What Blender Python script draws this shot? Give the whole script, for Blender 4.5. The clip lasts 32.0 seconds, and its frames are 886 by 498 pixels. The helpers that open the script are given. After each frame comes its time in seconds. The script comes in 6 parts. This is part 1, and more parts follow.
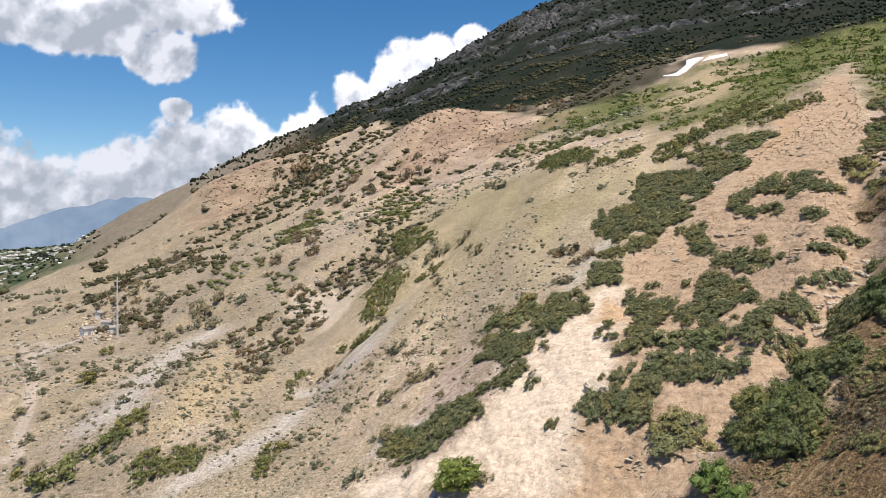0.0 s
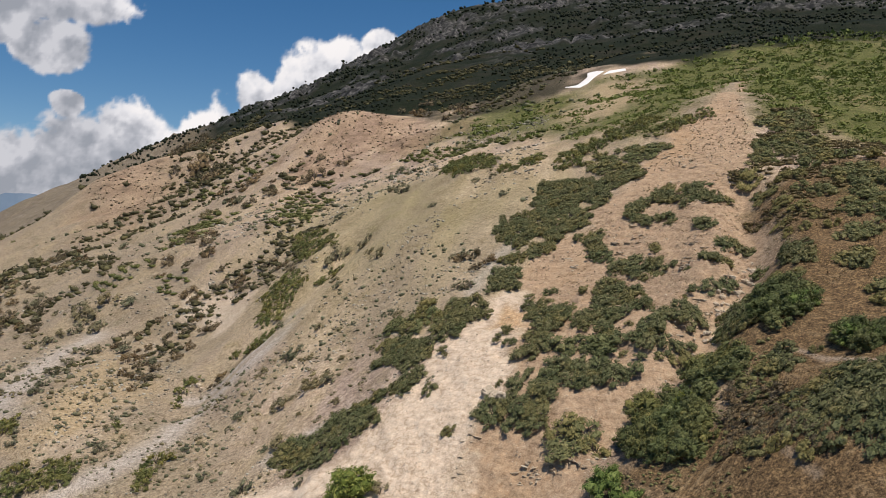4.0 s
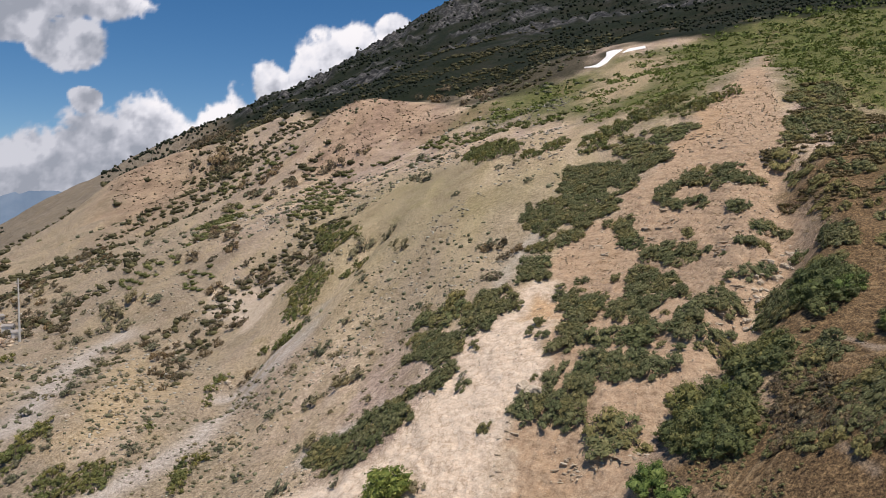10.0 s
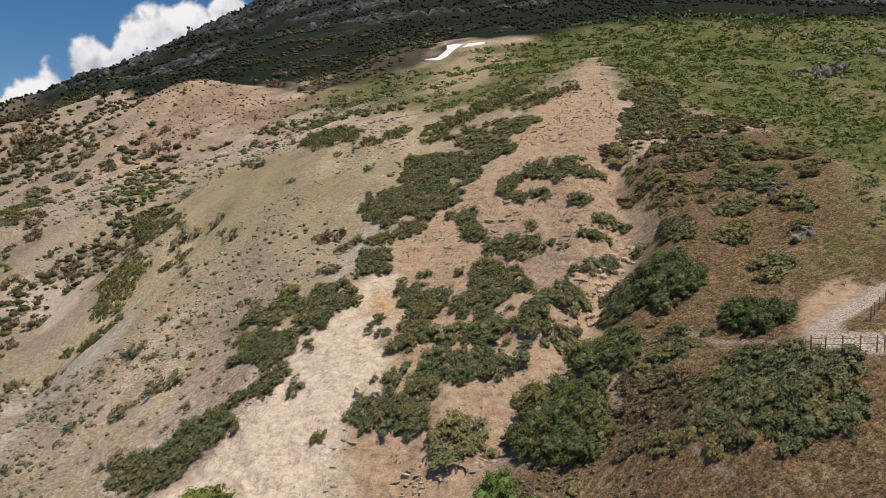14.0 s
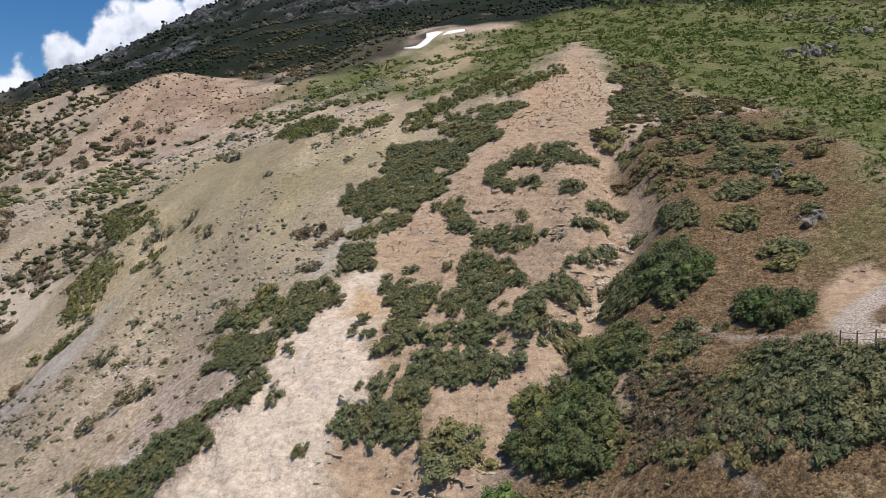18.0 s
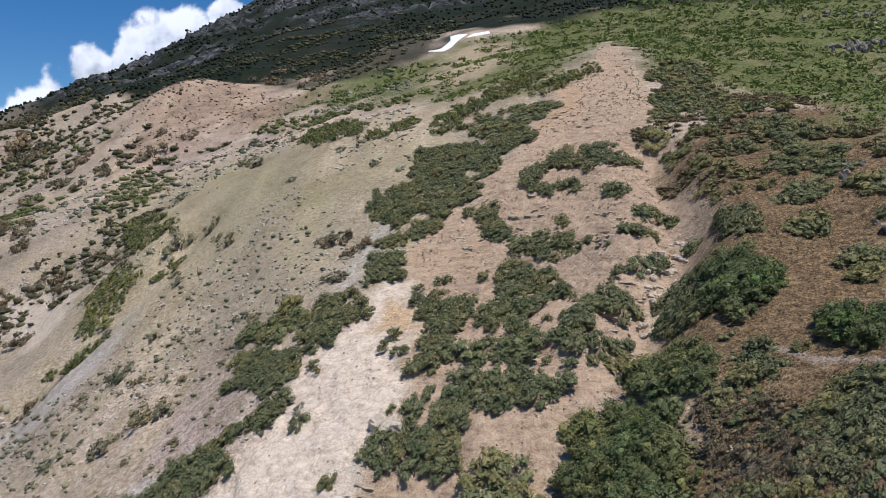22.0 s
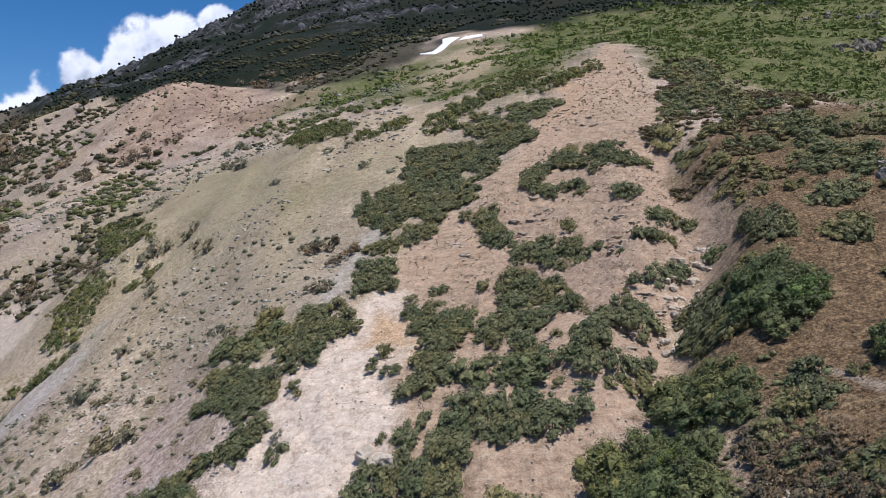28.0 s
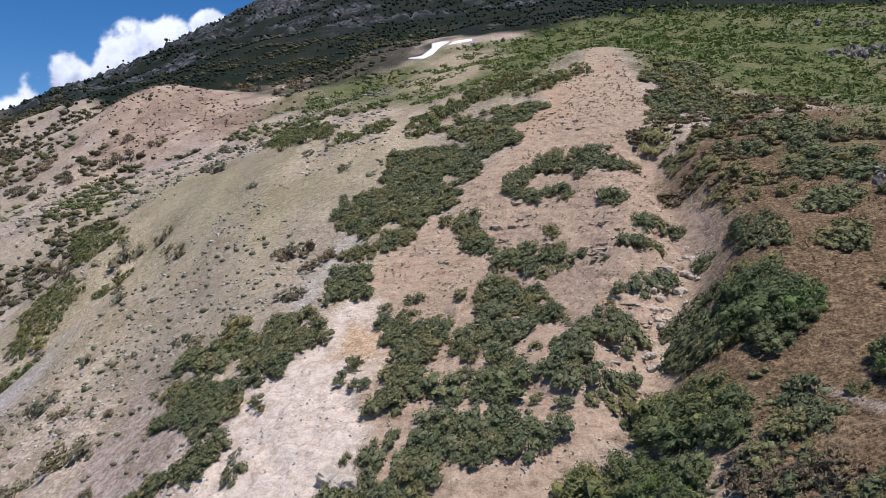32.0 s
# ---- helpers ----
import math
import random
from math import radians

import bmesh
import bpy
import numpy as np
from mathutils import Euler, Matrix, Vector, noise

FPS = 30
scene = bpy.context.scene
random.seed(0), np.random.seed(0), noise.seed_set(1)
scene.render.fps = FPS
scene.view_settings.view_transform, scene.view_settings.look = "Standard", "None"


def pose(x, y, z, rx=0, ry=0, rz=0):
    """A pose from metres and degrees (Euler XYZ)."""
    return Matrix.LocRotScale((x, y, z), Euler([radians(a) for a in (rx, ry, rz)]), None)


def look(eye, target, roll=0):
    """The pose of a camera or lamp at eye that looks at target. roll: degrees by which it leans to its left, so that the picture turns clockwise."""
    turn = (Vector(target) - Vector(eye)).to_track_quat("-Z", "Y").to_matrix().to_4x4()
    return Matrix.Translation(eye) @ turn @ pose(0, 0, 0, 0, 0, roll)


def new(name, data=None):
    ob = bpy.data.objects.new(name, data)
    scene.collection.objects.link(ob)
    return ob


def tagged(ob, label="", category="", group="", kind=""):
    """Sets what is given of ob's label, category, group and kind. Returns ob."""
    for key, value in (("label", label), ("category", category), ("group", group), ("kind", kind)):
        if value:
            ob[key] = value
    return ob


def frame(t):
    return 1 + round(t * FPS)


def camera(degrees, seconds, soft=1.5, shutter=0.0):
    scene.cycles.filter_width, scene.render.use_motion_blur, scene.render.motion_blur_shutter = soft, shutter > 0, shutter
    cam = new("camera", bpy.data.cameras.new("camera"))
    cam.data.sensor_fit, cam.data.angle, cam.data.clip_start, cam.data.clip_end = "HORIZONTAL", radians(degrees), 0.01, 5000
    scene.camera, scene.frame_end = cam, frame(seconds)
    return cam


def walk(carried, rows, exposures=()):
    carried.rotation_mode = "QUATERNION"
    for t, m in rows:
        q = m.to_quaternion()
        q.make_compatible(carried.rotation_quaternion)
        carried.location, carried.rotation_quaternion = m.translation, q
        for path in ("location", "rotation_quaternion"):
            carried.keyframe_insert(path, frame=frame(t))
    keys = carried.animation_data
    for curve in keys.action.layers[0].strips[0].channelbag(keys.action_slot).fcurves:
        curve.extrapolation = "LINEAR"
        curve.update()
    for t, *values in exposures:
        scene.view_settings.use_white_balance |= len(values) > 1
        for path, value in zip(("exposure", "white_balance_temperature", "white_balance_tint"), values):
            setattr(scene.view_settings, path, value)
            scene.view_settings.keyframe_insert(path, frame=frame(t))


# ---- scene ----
# Hillside seen from a hovering camera. x to the right, y ahead, z up; the camera's height is near z = 0.
cam = camera(60, 32.0, soft=0.9)
PATH = [
    (0, pose(3.58, -19.38, -0.44, 88.990, -0.025, 17.385)),
    (0.5, pose(3.78, -20.88, -0.25, 88.850, -0.406, 20.164)),
    (1, pose(3.67, -20.04, -0.43, 89.004, -0.872, 19.632)),
    (1.5, pose(3.62, -19.17, -0.57, 89.302, -0.596, 18.642)),
    (2, pose(3.61, -18.35, -0.76, 89.572, -0.102, 17.137)),
    (2.5, pose(3.57, -17.97, -0.86, 89.415, -0.824, 16.218)),
    (3, pose(3.66, -16.74, -1.07, 88.776, -2.042, 13.028)),
    (3.5, pose(3.77, -16.72, -0.92, 89.342, -1.490, 10.976)),
    (5.5, pose(3.38, -18.76, 0.02, 89.516, -0.864, 9.735)),
    (6, pose(3.33, -18.93, 0.24, 89.218, 0.617, 12.570)),
    (6.5, pose(3.15, -18.47, 0.05, 89.031, -1.348, 12.268)),
    (7, pose(3.21, -17.58, 0.13, 89.076, 0.189, 11.009)),
    (7.5, pose(2.81, -16.74, -0.04, 88.476, 0.002, 9.333)),
    (8, pose(2.62, -15.94, -0.11, 88.724, -0.428, 8.326)),
    (8.5, pose(2.29, -16.13, 0.09, 88.967, -0.752, 9.307)),
    (9, pose(1.97, -16.81, 0.30, 88.408, -0.226, 13.535)),
    (9.5, pose(2.29, -15.71, -0.00, 88.013, -0.993, 13.351)),
    (10, pose(2.21, -15.31, 0.45, 88.253, 0.672, 11.737)),
    (10.5, pose(1.48, -15.05, 0.33, 88.349, -0.305, 13.977)),
    (11, pose(1.04, -14.96, 0.39, 88.274, -0.367, 15.107)),
    (11.5, pose(0.88, -14.53, 0.45, 87.855, -0.046, 15.039)),
    (12, pose(0.68, -14.03, 0.57, 87.735, 0.025, 15.113)),
    (12.5, pose(1.48, -12.68, 0.75, 87.354, 0.066, 11.741)),
    (13, pose(1.73, -9.56, -0.08, 87.442, 0.905, 7.763)),
    (13.5, pose(1.84, -8.23, -0.17, 87.077, -0.266, -1.842)),
    (14, pose(1.22, -7.65, 0.01, 87.681, -0.313, -0.281)),
    (14.5, pose(1.04, -7.07, -0.01, 87.225, -0.048, 0.415)),
    (16.5, pose(0.77, -3.89, -0.04, 87.275, 0.294, -0.204)),
    (17, pose(0.86, -3.04, 0.02, 87.119, 0.633, -0.964)),
    (17.5, pose(0.68, -2.24, 0.00, 87.347, 0.976, -1.078)),
    (18, pose(0.80, -1.43, 0.01, 87.019, 0.940, -1.574)),
    (18.5, pose(0.33, -0.62, 0.06, 87.249, 0.522, -0.788)),
    (19, pose(0.00, 0.00, 0.00, 87.340, 0.642, -0.030)),
    (19.5, pose(0.13, 1.10, 0.12, 87.325, 1.233, -0.734)),
    (20, pose(-0.09, 1.96, 0.09, 87.093, 1.103, -0.356)),
    (20.5, pose(-0.20, 2.89, 0.07, 87.274, 0.949, 0.146)),
    (21, pose(-0.35, 3.78, 0.12, 87.334, 1.087, 0.089)),
    (21.5, pose(-0.48, 4.64, 0.07, 87.199, 1.366, 0.195)),
    (22, pose(-0.54, 5.59, 0.11, 87.463, 1.332, 0.090)),
    (22.5, pose(-0.58, 6.50, 0.06, 87.368, 1.731, -0.857)),
    (23, pose(-0.78, 7.30, 0.09, 87.382, 1.502, -0.654)),
    (23.5, pose(-0.80, 8.17, 0.03, 87.159, 1.631, -0.511)),
    (24, pose(-0.87, 9.00, -0.10, 86.922, 1.518, -0.652)),
    (24.5, pose(-0.83, 9.88, -0.05, 87.502, 2.129, -1.380)),
    (25, pose(-0.97, 10.67, -0.15, 87.269, 1.816, -1.080)),
    (25.5, pose(-0.80, 11.42, -0.13, 88.107, 1.519, -1.775)),
    (26, pose(-1.05, 12.02, 0.06, 87.551, 0.944, -2.520)),
    (26.5, pose(-1.08, 12.78, -0.05, 87.965, 1.100, -0.709)),
    (28.5, pose(-1.01, 14.84, -0.32, 87.981, 1.434, -0.652)),
    (29, pose(-0.78, 15.56, -0.36, 88.270, 1.114, -1.786)),
    (29.5, pose(-0.54, 16.12, -0.41, 88.062, 0.979, -2.489)),
    (30, pose(-0.50, 16.54, -0.37, 88.243, 0.400, -1.456)),
    (30.5, pose(-0.27, 17.03, -0.49, 88.621, 0.777, -0.911)),
    (31, pose(-0.01, 17.53, -0.47, 88.337, 1.305, -1.230)),
    (31.5, pose(0.26, 18.02, -0.48, 88.424, 1.075, -1.127)),
    (32, pose(0.58, 18.41, -0.44, 88.439, 0.988, -1.217)),
]
walk(cam, PATH, exposures=[(0.0, 0.5, 6750, 12), (0.6, 0.3, 6750, 12), (1.0, 0.17, 6750, 12), (2.0, 0.07, 6950, 13), (3.0, 0.03, 7050, 13), (9.0, 0.07, 6970, 15), (11.0, 0.05, 6770, 15), (13.0, -0.04, 7070, 13), (17.0, 0.1, 6520, 13), (21.0, 0.14, 6020, 13), (26.0, 0.13, 5900, 15), (32.0, 0.16, 5830, 17)])

# ---- light ----
SUN_DIR = Vector((0.25, -0.25, 0.935)).normalized()
world = bpy.data.worlds.new("sky")
scene.world = world
world.use_nodes = True
wn = world.node_tree.nodes
wn.clear()
sky = wn.new("ShaderNodeTexSky")
sky.sky_type = "NISHITA"
sky.sun_disc = False
sky.sun_elevation = math.asin(SUN_DIR.z)
sky.sun_rotation = math.atan2(SUN_DIR.x, SUN_DIR.y)
sky.altitude = 1600
sky.air_density, sky.dust_density, sky.ozone_density = 1.0, 0.1, 1.6
wbg = wn.new("ShaderNodeBackground")
wbg.inputs["Strength"].default_value = 0.082
wout = wn.new("ShaderNodeOutputWorld")
deep = wn.new("ShaderNodeHueSaturation")
deep.inputs["Saturation"].default_value = 1.36
deep.inputs["Value"].default_value = 1.04
world.node_tree.links.new(sky.outputs[0], deep.inputs["Color"])
world.node_tree.links.new(deep.outputs[0], wbg.inputs[0])
world.node_tree.links.new(wbg.outputs[0], wout.inputs[0])
sun_data = bpy.data.lights.new("sun", "SUN")
sun_data.energy, sun_data.angle, sun_data.color = 4.2, radians(0.55), (1.0, 0.925, 0.81)
sun = new("sun", sun_data)
sun.matrix_world = look(SUN_DIR * 500, (0, 0, 0))

# ---- noise ----
def lattice(ix, iy, seed):
    h = (ix.astype(np.int64) * 374761393 + iy.astype(np.int64) * 668265263 + seed * 1442695041) & 0x7FFFFFFF
    h = ((h ^ (h >> 13)) * 1274126177) & 0x7FFFFFFF
    h = h ^ (h >> 16)
    return (h & 0xFFFFFF) / float(0xFFFFFF)


def value_noise(x, y, seed=0):
    ix, iy = np.floor(x), np.floor(y)
    fx, fy = x - ix, y - iy
    fx, fy = fx * fx * fx * (fx * (fx * 6 - 15) + 10), fy * fy * fy * (fy * (fy * 6 - 15) + 10)
    a, b = lattice(ix, iy, seed), lattice(ix + 1, iy, seed)
    c, d = lattice(ix, iy + 1, seed), lattice(ix + 1, iy + 1, seed)
    return (a + (b - a) * fx) * (1 - fy) + (c + (d - c) * fx) * fy


def fbm(x, y, octaves=4, seed=0, gain=0.5):
    total, amp, norm = 0.0, 1.0, 0.0
    for n in range(octaves):
        total = total + amp * (value_noise(x * 2**n + 17.3 * n, y * 2**n - 9.1 * n, seed + n) * 2 - 1)
        norm += amp
        amp *= gain
    return total / norm


# ---- the lie of the land: heights on rings round the camera's hover point, every ten degrees ----
RING_R, RING_Z = [], []


def ring(radius, heights):
    RING_R.append(math.log(radius))
    RING_Z.append(heights)


ring(30, [-40.2, -39.5, -38.8, -37.9, -36.7, -35.0, -33.0, -30.7, -27.9, -25.1, -22.5, -19.5, -16.6, -13.9])
ring(45, [-51.2, -49.1, -46.9, -44.7, -42.1, -39.1, -36.0, -32.4, -28.2, -23.9, -20.2, -17.6, -16.0, -14.9])
ring(60, [-56.3, -52.3, -48.2, -43.9, -39.4, -34.9, -30.8, -26.7, -21.7, -15.9, -11.2, -10.3, -10.6, -11.2])
ring(80, [-59.4, -53.4, -47.2, -40.8, -34.4, -27.2, -19.5, -15.0, -12.4, -7.8, -6.0, -3.9, -3.9, -4.8])
ring(105, [-58.6, -51.2, -43.5, -34.8, -31.2, -21.8, -10.9, -7.0, -2.1, 2.4, 4.3, 4.2, 3.6, 2.8])
ring(140, [-55.9, -46.9, -38.3, -29.5, -29.1, -12.4, 1.6, 9.4, 15.1, 16.2, 14.2, 12.7, 11.9, 11.4])
ring(185, [-52.1, -41.5, -33.6, -30.8, -21.2, 0.4, 16.8, 25.9, 34.1, 31.3, 23.7, 22.4, 21.8, 21.3])
ring(245, [-52.7, -44.6, -37.5, -24.8, -5.4, 10.8, 26.0, 37.5, 47.9, 48.5, 42.3, 38.6, 35.7, 33.0])
ring(330, [-59.9, -49.8, -38.0, -22.1, -0.8, 22.6, 45.8, 62.2, 70.4, 73.3, 69.8, 62.9, 55.5, 48.4])
ring(440, [-67.3, -55.7, -37.7, -10.9, 22.6, 63.1, 87.3, 102.6, 109.2, 110.3, 102.5, 91.4, 79.9, 68.6])
ring(600, [-68.0, -66.2, -50.6, -5.1, 54.6, 103.8, 141.5, 153.7, 163.2, 160.3, 140.4, 127.9, 113.9, 99.0])
ring(850, [-69.4, -70.9, -62.8, -4.7, 81.0, 151.2, 208.4, 244.8, 252.0, 238.4, 213.4, 189.1, 168.6, 149.8])
ring(1250, [-71.9, -78.1, -87.0, 34.6, 149.2, 265.6, 370.4, 399.1, 392.2, 358.3, 317.2, 288.3, 265.4, 244.7])
ring(1900, [-76.8, -79.1, -95.8, 12.8, 175.4, 364.5, 575.5, 617.1, 602.6, 545.0, 492.0, 468.4, 447.7, 426.7])
ring(2900, [-85.0, -86.3, -96.6, -5.8, 181.1, 436.1, 748.6, 882.5, 897.8, 873.6, 839.1, 806.9, 779.5, 753.2])
ring(4800, [-101.1, -101.3, -85.7, -10.7, 193.9, 486.2, 797.6, 1118.2, 1355.8, 1487.4, 1531.5, 1518.2, 1478.8, 1432.4])
RING_R, RING_Z = np.array(RING_R), np.array(RING_Z)
RING_DEG0, RING_DEG1 = -70.0, 60.0


def cubic_weights(v, count):
    v = np.clip(v, 0, count - 1.0001)
    i = np.floor(v).astype(int)
    f = v - i
    w = (-0.5 * f**3 + f * f - 0.5 * f, 1.5 * f**3 - 2.5 * f * f + 1, -1.5 * f**3 + 2 * f * f + 0.5 * f, 0.5 * f**3 - 0.5 * f * f)
    return [np.clip(i + k, 0, count - 1) for k in (-1, 0, 1, 2)], w


def table_height(deg, logr):
    ia, wa = cubic_weights((deg - RING_DEG0) / 10.0, RING_Z.shape[1])
    ib, wb = cubic_weights(np.interp(logr, RING_R, np.arange(len(RING_R))), len(RING_R))
    z = 0.0
    for i, a in zip(ia, wa):
        for j, b in zip(ib, wb):
            z = z + a * b * RING_Z[j, i]
    return z


def base_height(x, y):
    r = np.maximum(np.hypot(x, y), 0.5)
    deg = np.degrees(np.arctan2(x, y))
    logr = np.log(np.maximum(r, 30.0))
    front = table_height(np.clip(deg, RING_DEG0, RING_DEG1), logr)
    # behind the camera the slope turns gently from the uphill side to the valley side
    around = np.where(deg > RING_DEG1, deg - RING_DEG1, deg + 360 - RING_DEG1)
    s = np.clip(around / 230.0, 0, 1)
    s = s * s * (3 - 2 * s)
    up = table_height(np.full_like(deg, RING_DEG1), logr)
    down = table_height(np.full_like(deg, RING_DEG0), logr)
    back = up * (1 - s) + down * s
    z = np.where((deg > RING_DEG1) | (deg < RING_DEG0), back, front)
    near = np.clip(r / 30.0, 0, 1)
    return z * near + -33.0 * (1 - near)


# ---- patches of ground by plan ----
ZONES = {
    "scarp": [(-4.2, 101.0), (-6.8, 103.3), (-10.7, 100.7), (-13.1, 94.2), (-15.5, 87.5), (-16.5, 84.5), (-17.3, 81.5), (-20.3, 77.8), (-23.7, 74.1), (-27.2, 71.2), (-34.7, 70.7), (-38.7, 69.1), (-10.4, 62.8), (-9.0, 65.9), (-9.5, 69.9), (-9.3, 73.5), (-8.0, 75.1), (-5.1, 76.8), (-4.4, 80.8), (-5.7, 85.1), (-3.7, 86.4), (-3.2, 94.2)],
    "scar": [(62.7, 289.9), (40.1, 175.2), (39.5, 162.9), (37.2, 145.7), (33.5, 132.7), (30.0, 125.1), (30.7, 122.3), (29.6, 119.2), (30.8, 116.3), (29.2, 109.1), (28.4, 100.8), (26.4, 92.8), (24.0, 89.1), (21.3, 87.2), (19.7, 82.3), (17.1, 76.3), (15.3, 73.1), (12.1, 71.1), (8.9, 68.8), (6.2, 59.3), (2.7, 58.6), (-10.4, 62.8), (-9.5, 69.9), (-9.3, 73.5), (-5.1, 76.8), (-4.4, 80.8), (-3.2, 94.2), (-4.2, 101.0), (-5.5, 111.4), (-3.2, 116.6), (0.8, 119.5), (5.2, 121.1), (6.2, 127.0), (10.4, 130.1), (13.0, 135.8), (16.4, 143.3), (22.0, 153.1), (28.3, 167.3), (34.2, 178.8)],
    "dry": [(29.8, 119.5), (29.1, 109.6), (28.6, 100.4), (26.6, 92.9), (20.0, 82.4), (17.1, 76.0), (15.5, 73.2), (18.1, 64.7), (16.4, 59.7), (6.0, 59.5), (2.7, 58.6), (18.0, 34.0), (30.0, 26.0), (60.0, 26.0), (66.0, 50.0), (52.5, 79.0), (54.5, 94.0), (60.0, 115.0), (60.5, 134.0), (54.9, 126.3), (45.5, 127.5), (33.2, 114.0)],
    "meadow": [(-52.4, 325.8), (-34, 336.9), (5.2, 256.5), (18.7, 189.7), (63.6, 295.5), (57.7, 174.7), (65.1, 146.5), (51.9, 92.1), (50.9, 76.3), (170.7, 285.3), (178.9, 359.6), (155.1, 396.4), (101.9, 421.7), (67.4, 402.4), (23.9, 376.1), (-4.1, 369.7), (-36.6, 363.4)],
    "yellow": [(-73.5, 204.7), (-58.6, 221.6), (-27.0, 166.0), (-9.6, 154.6), (-5.3, 140.0), (-13.5, 135.8), (-13.1, 122.2), (-19.9, 120.5), (-35.2, 132.1), (-56.5, 157.1), (-58.6, 173.7)],
    "knoll": [(-147.4, 355.5), (-146.4, 408.7), (-121.5, 416), (-84.2, 371.3), (-50.7, 329.2), (-66.6, 324.4), (-92.6, 331.9), (-110.9, 314.3), (-129, 313)],
    "redcliff": [(-492, 714.3), (-523.7, 795), (-459.6, 744.8), (-231.8, 393.7), (-206.9, 352.9), (-225.6, 334.7), (-272.4, 378.4)],
    "paleone": [(-99.6, 166.3), (-101.5, 174.9), (-97.7, 177.4), (-74.8, 159.6), (-73.7, 146.5), (-76.2, 143.7), (-88.9, 155.9)],
    "paletwo": [(-76.5, 86.4), (-77.7, 90.0), (-74.7, 93.9), (-73.3, 96.5), (-75.0, 109.7), (-75.9, 113.2), (-73.2, 103.0), (-69.2, 90.4), (-70.5, 86.3)],
    "tanslope": [(-84.0, 90.7), (-87.4, 100.7), (-100.6, 129.3), (-105.5, 147.5), (-80.2, 117.3), (-76.6, 108.5), (-71.7, 92.5), (-76.5, 87.7)],
    "rubble": [(-198.4, 188.1), (-207.5, 201.2), (-196.1, 210.4), (-178.2, 205.0), (-162.2, 177.6), (-149.3, 156.7)],
    "greenband": [(-75.8, 333.6), (-60.9, 346.0), (-38.4, 372.5), (-7.3, 370.6), (2.0, 361.0), (15.0, 242.0), (31.5, 248.3), (51.6, 268.5), (27.2, 168.9), (17.5, 159.1), (9.8, 163.1), (5.8, 179.7), (-4.3, 245.8), (-17.5, 257.5), (-39.4, 296.1)],
    "backmeadow": [(53.0, 78.0), (55.0, 94.0), (60.5, 115.0), (61.0, 134.5), (50.0, 150.0), (43.0, 163.0), (47.0, 200.0), (60.0, 285.0), (66.0, 300.0), (120.0, 430.0), (280.0, 440.0), (430.0, 380.0), (300.0, 180.0), (120.0, 78.0)],
    "snow_tip": [(12.3, 383.8), (16.0, 391.7), (23.9, 392.1), (24.1, 385.7), (17.7, 385.5)],
    "snow": [(-6.8, 375.9), (-0.5, 375.5), (4.3, 385.2), (4.4, 394.5), (9.6, 395.8), (13.2, 392.1), (8.4, 382.7), (4.9, 374.7), (0.8, 370.8)],
    "tuftpatch": [(-8.8, 281.5), (2.1, 363.8), (14.3, 372.9), (32.2, 362.9), (34.3, 333.3), (21.0, 272.2), (12.3, 256.2), (1.1, 248.3)],
    "spur": [(29.2, 114.7), (36.2, 146.2), (50.9, 174.9), (57, 150.6), (60.8, 134.5), (55, 104.5), (49.3, 89.9), (45.5, 88.9), (41.6, 95), (37.6, 99.2), (31.6, 103.2)],
    "lowbrush": [(17, 61.5), (22.1, 71.3), (25.3, 69.5), (22.9, 59.9), (20.4, 54.7), (17.5, 47.3), (5.7, 57.2), (9.2, 58.1), (11.6, 57)],
    "erodeone": [(-304.7, 315.3), (-263, 309.7), (-225.8, 315.7), (-151.6, 220.4), (-153.5, 179.6), (-195.9, 197.2)],
    "erodetwo": [(-108.9, 151.9), (-104.3, 160), (-96.3, 175.5), (-86.1, 171.6), (-77, 146.3), (-72.7, 117.7), (-77.3, 111.2)],
    "erodethree": [(-112.2, 206.5), (-103.9, 218.3), (-82.5, 204), (-65.3, 167.2), (-73.9, 158.6), (-94, 174.3)],
    "erodefour": [(-246.7, 289.7), (-251.4, 348), (-221, 384.2), (-191.2, 381), (-159.5, 334.4), (-198, 292.1)],
    "erodefive": [(-559.5, 960.9), (-500.8, 948.4), (-351.3, 765.4), (-181, 421.7), (-184.9, 368.1), (-235.5, 396.9)],
    "erodesix": [(-141.9, 328.1), (-133.1, 368.2), (-108.3, 348), (-102.2, 310.6), (-119.5, 299.9)],
    "rust": [(-9.1, 97.1), (-6.6, 98.7), (-3.6, 96.2), (-3.1, 87.8), (-5.8, 87.5), (-9.1, 91.8)],
    # cloud-shaded ground, darkened by colour and extra brush
    "shadeslope": [(-135.5, 425.7), (-95.1, 393.8), (-53.9, 360.2), (-35.4, 355.9), (-13.2, 366.7), (-1.2, 373.5), (2.8, 411.8), (15, 427.6), (44.1, 419.7), (-1.4, 569.2), (-90.3, 601.4), (-226.5, 848.8)],
    "shadewood": [(-518, 991.6), (-205.1, 479.3), (-160.1, 444.8), (-154.3, 399.2), (-153.4, 355.7), (-191.2, 381), (-271.6, 491.4)],
    "leftcrest": [(-554.8, 888.3), (-497.4, 951.7), (-191.2, 381), (-212.5, 368.8), (-280.4, 432.3)],
}
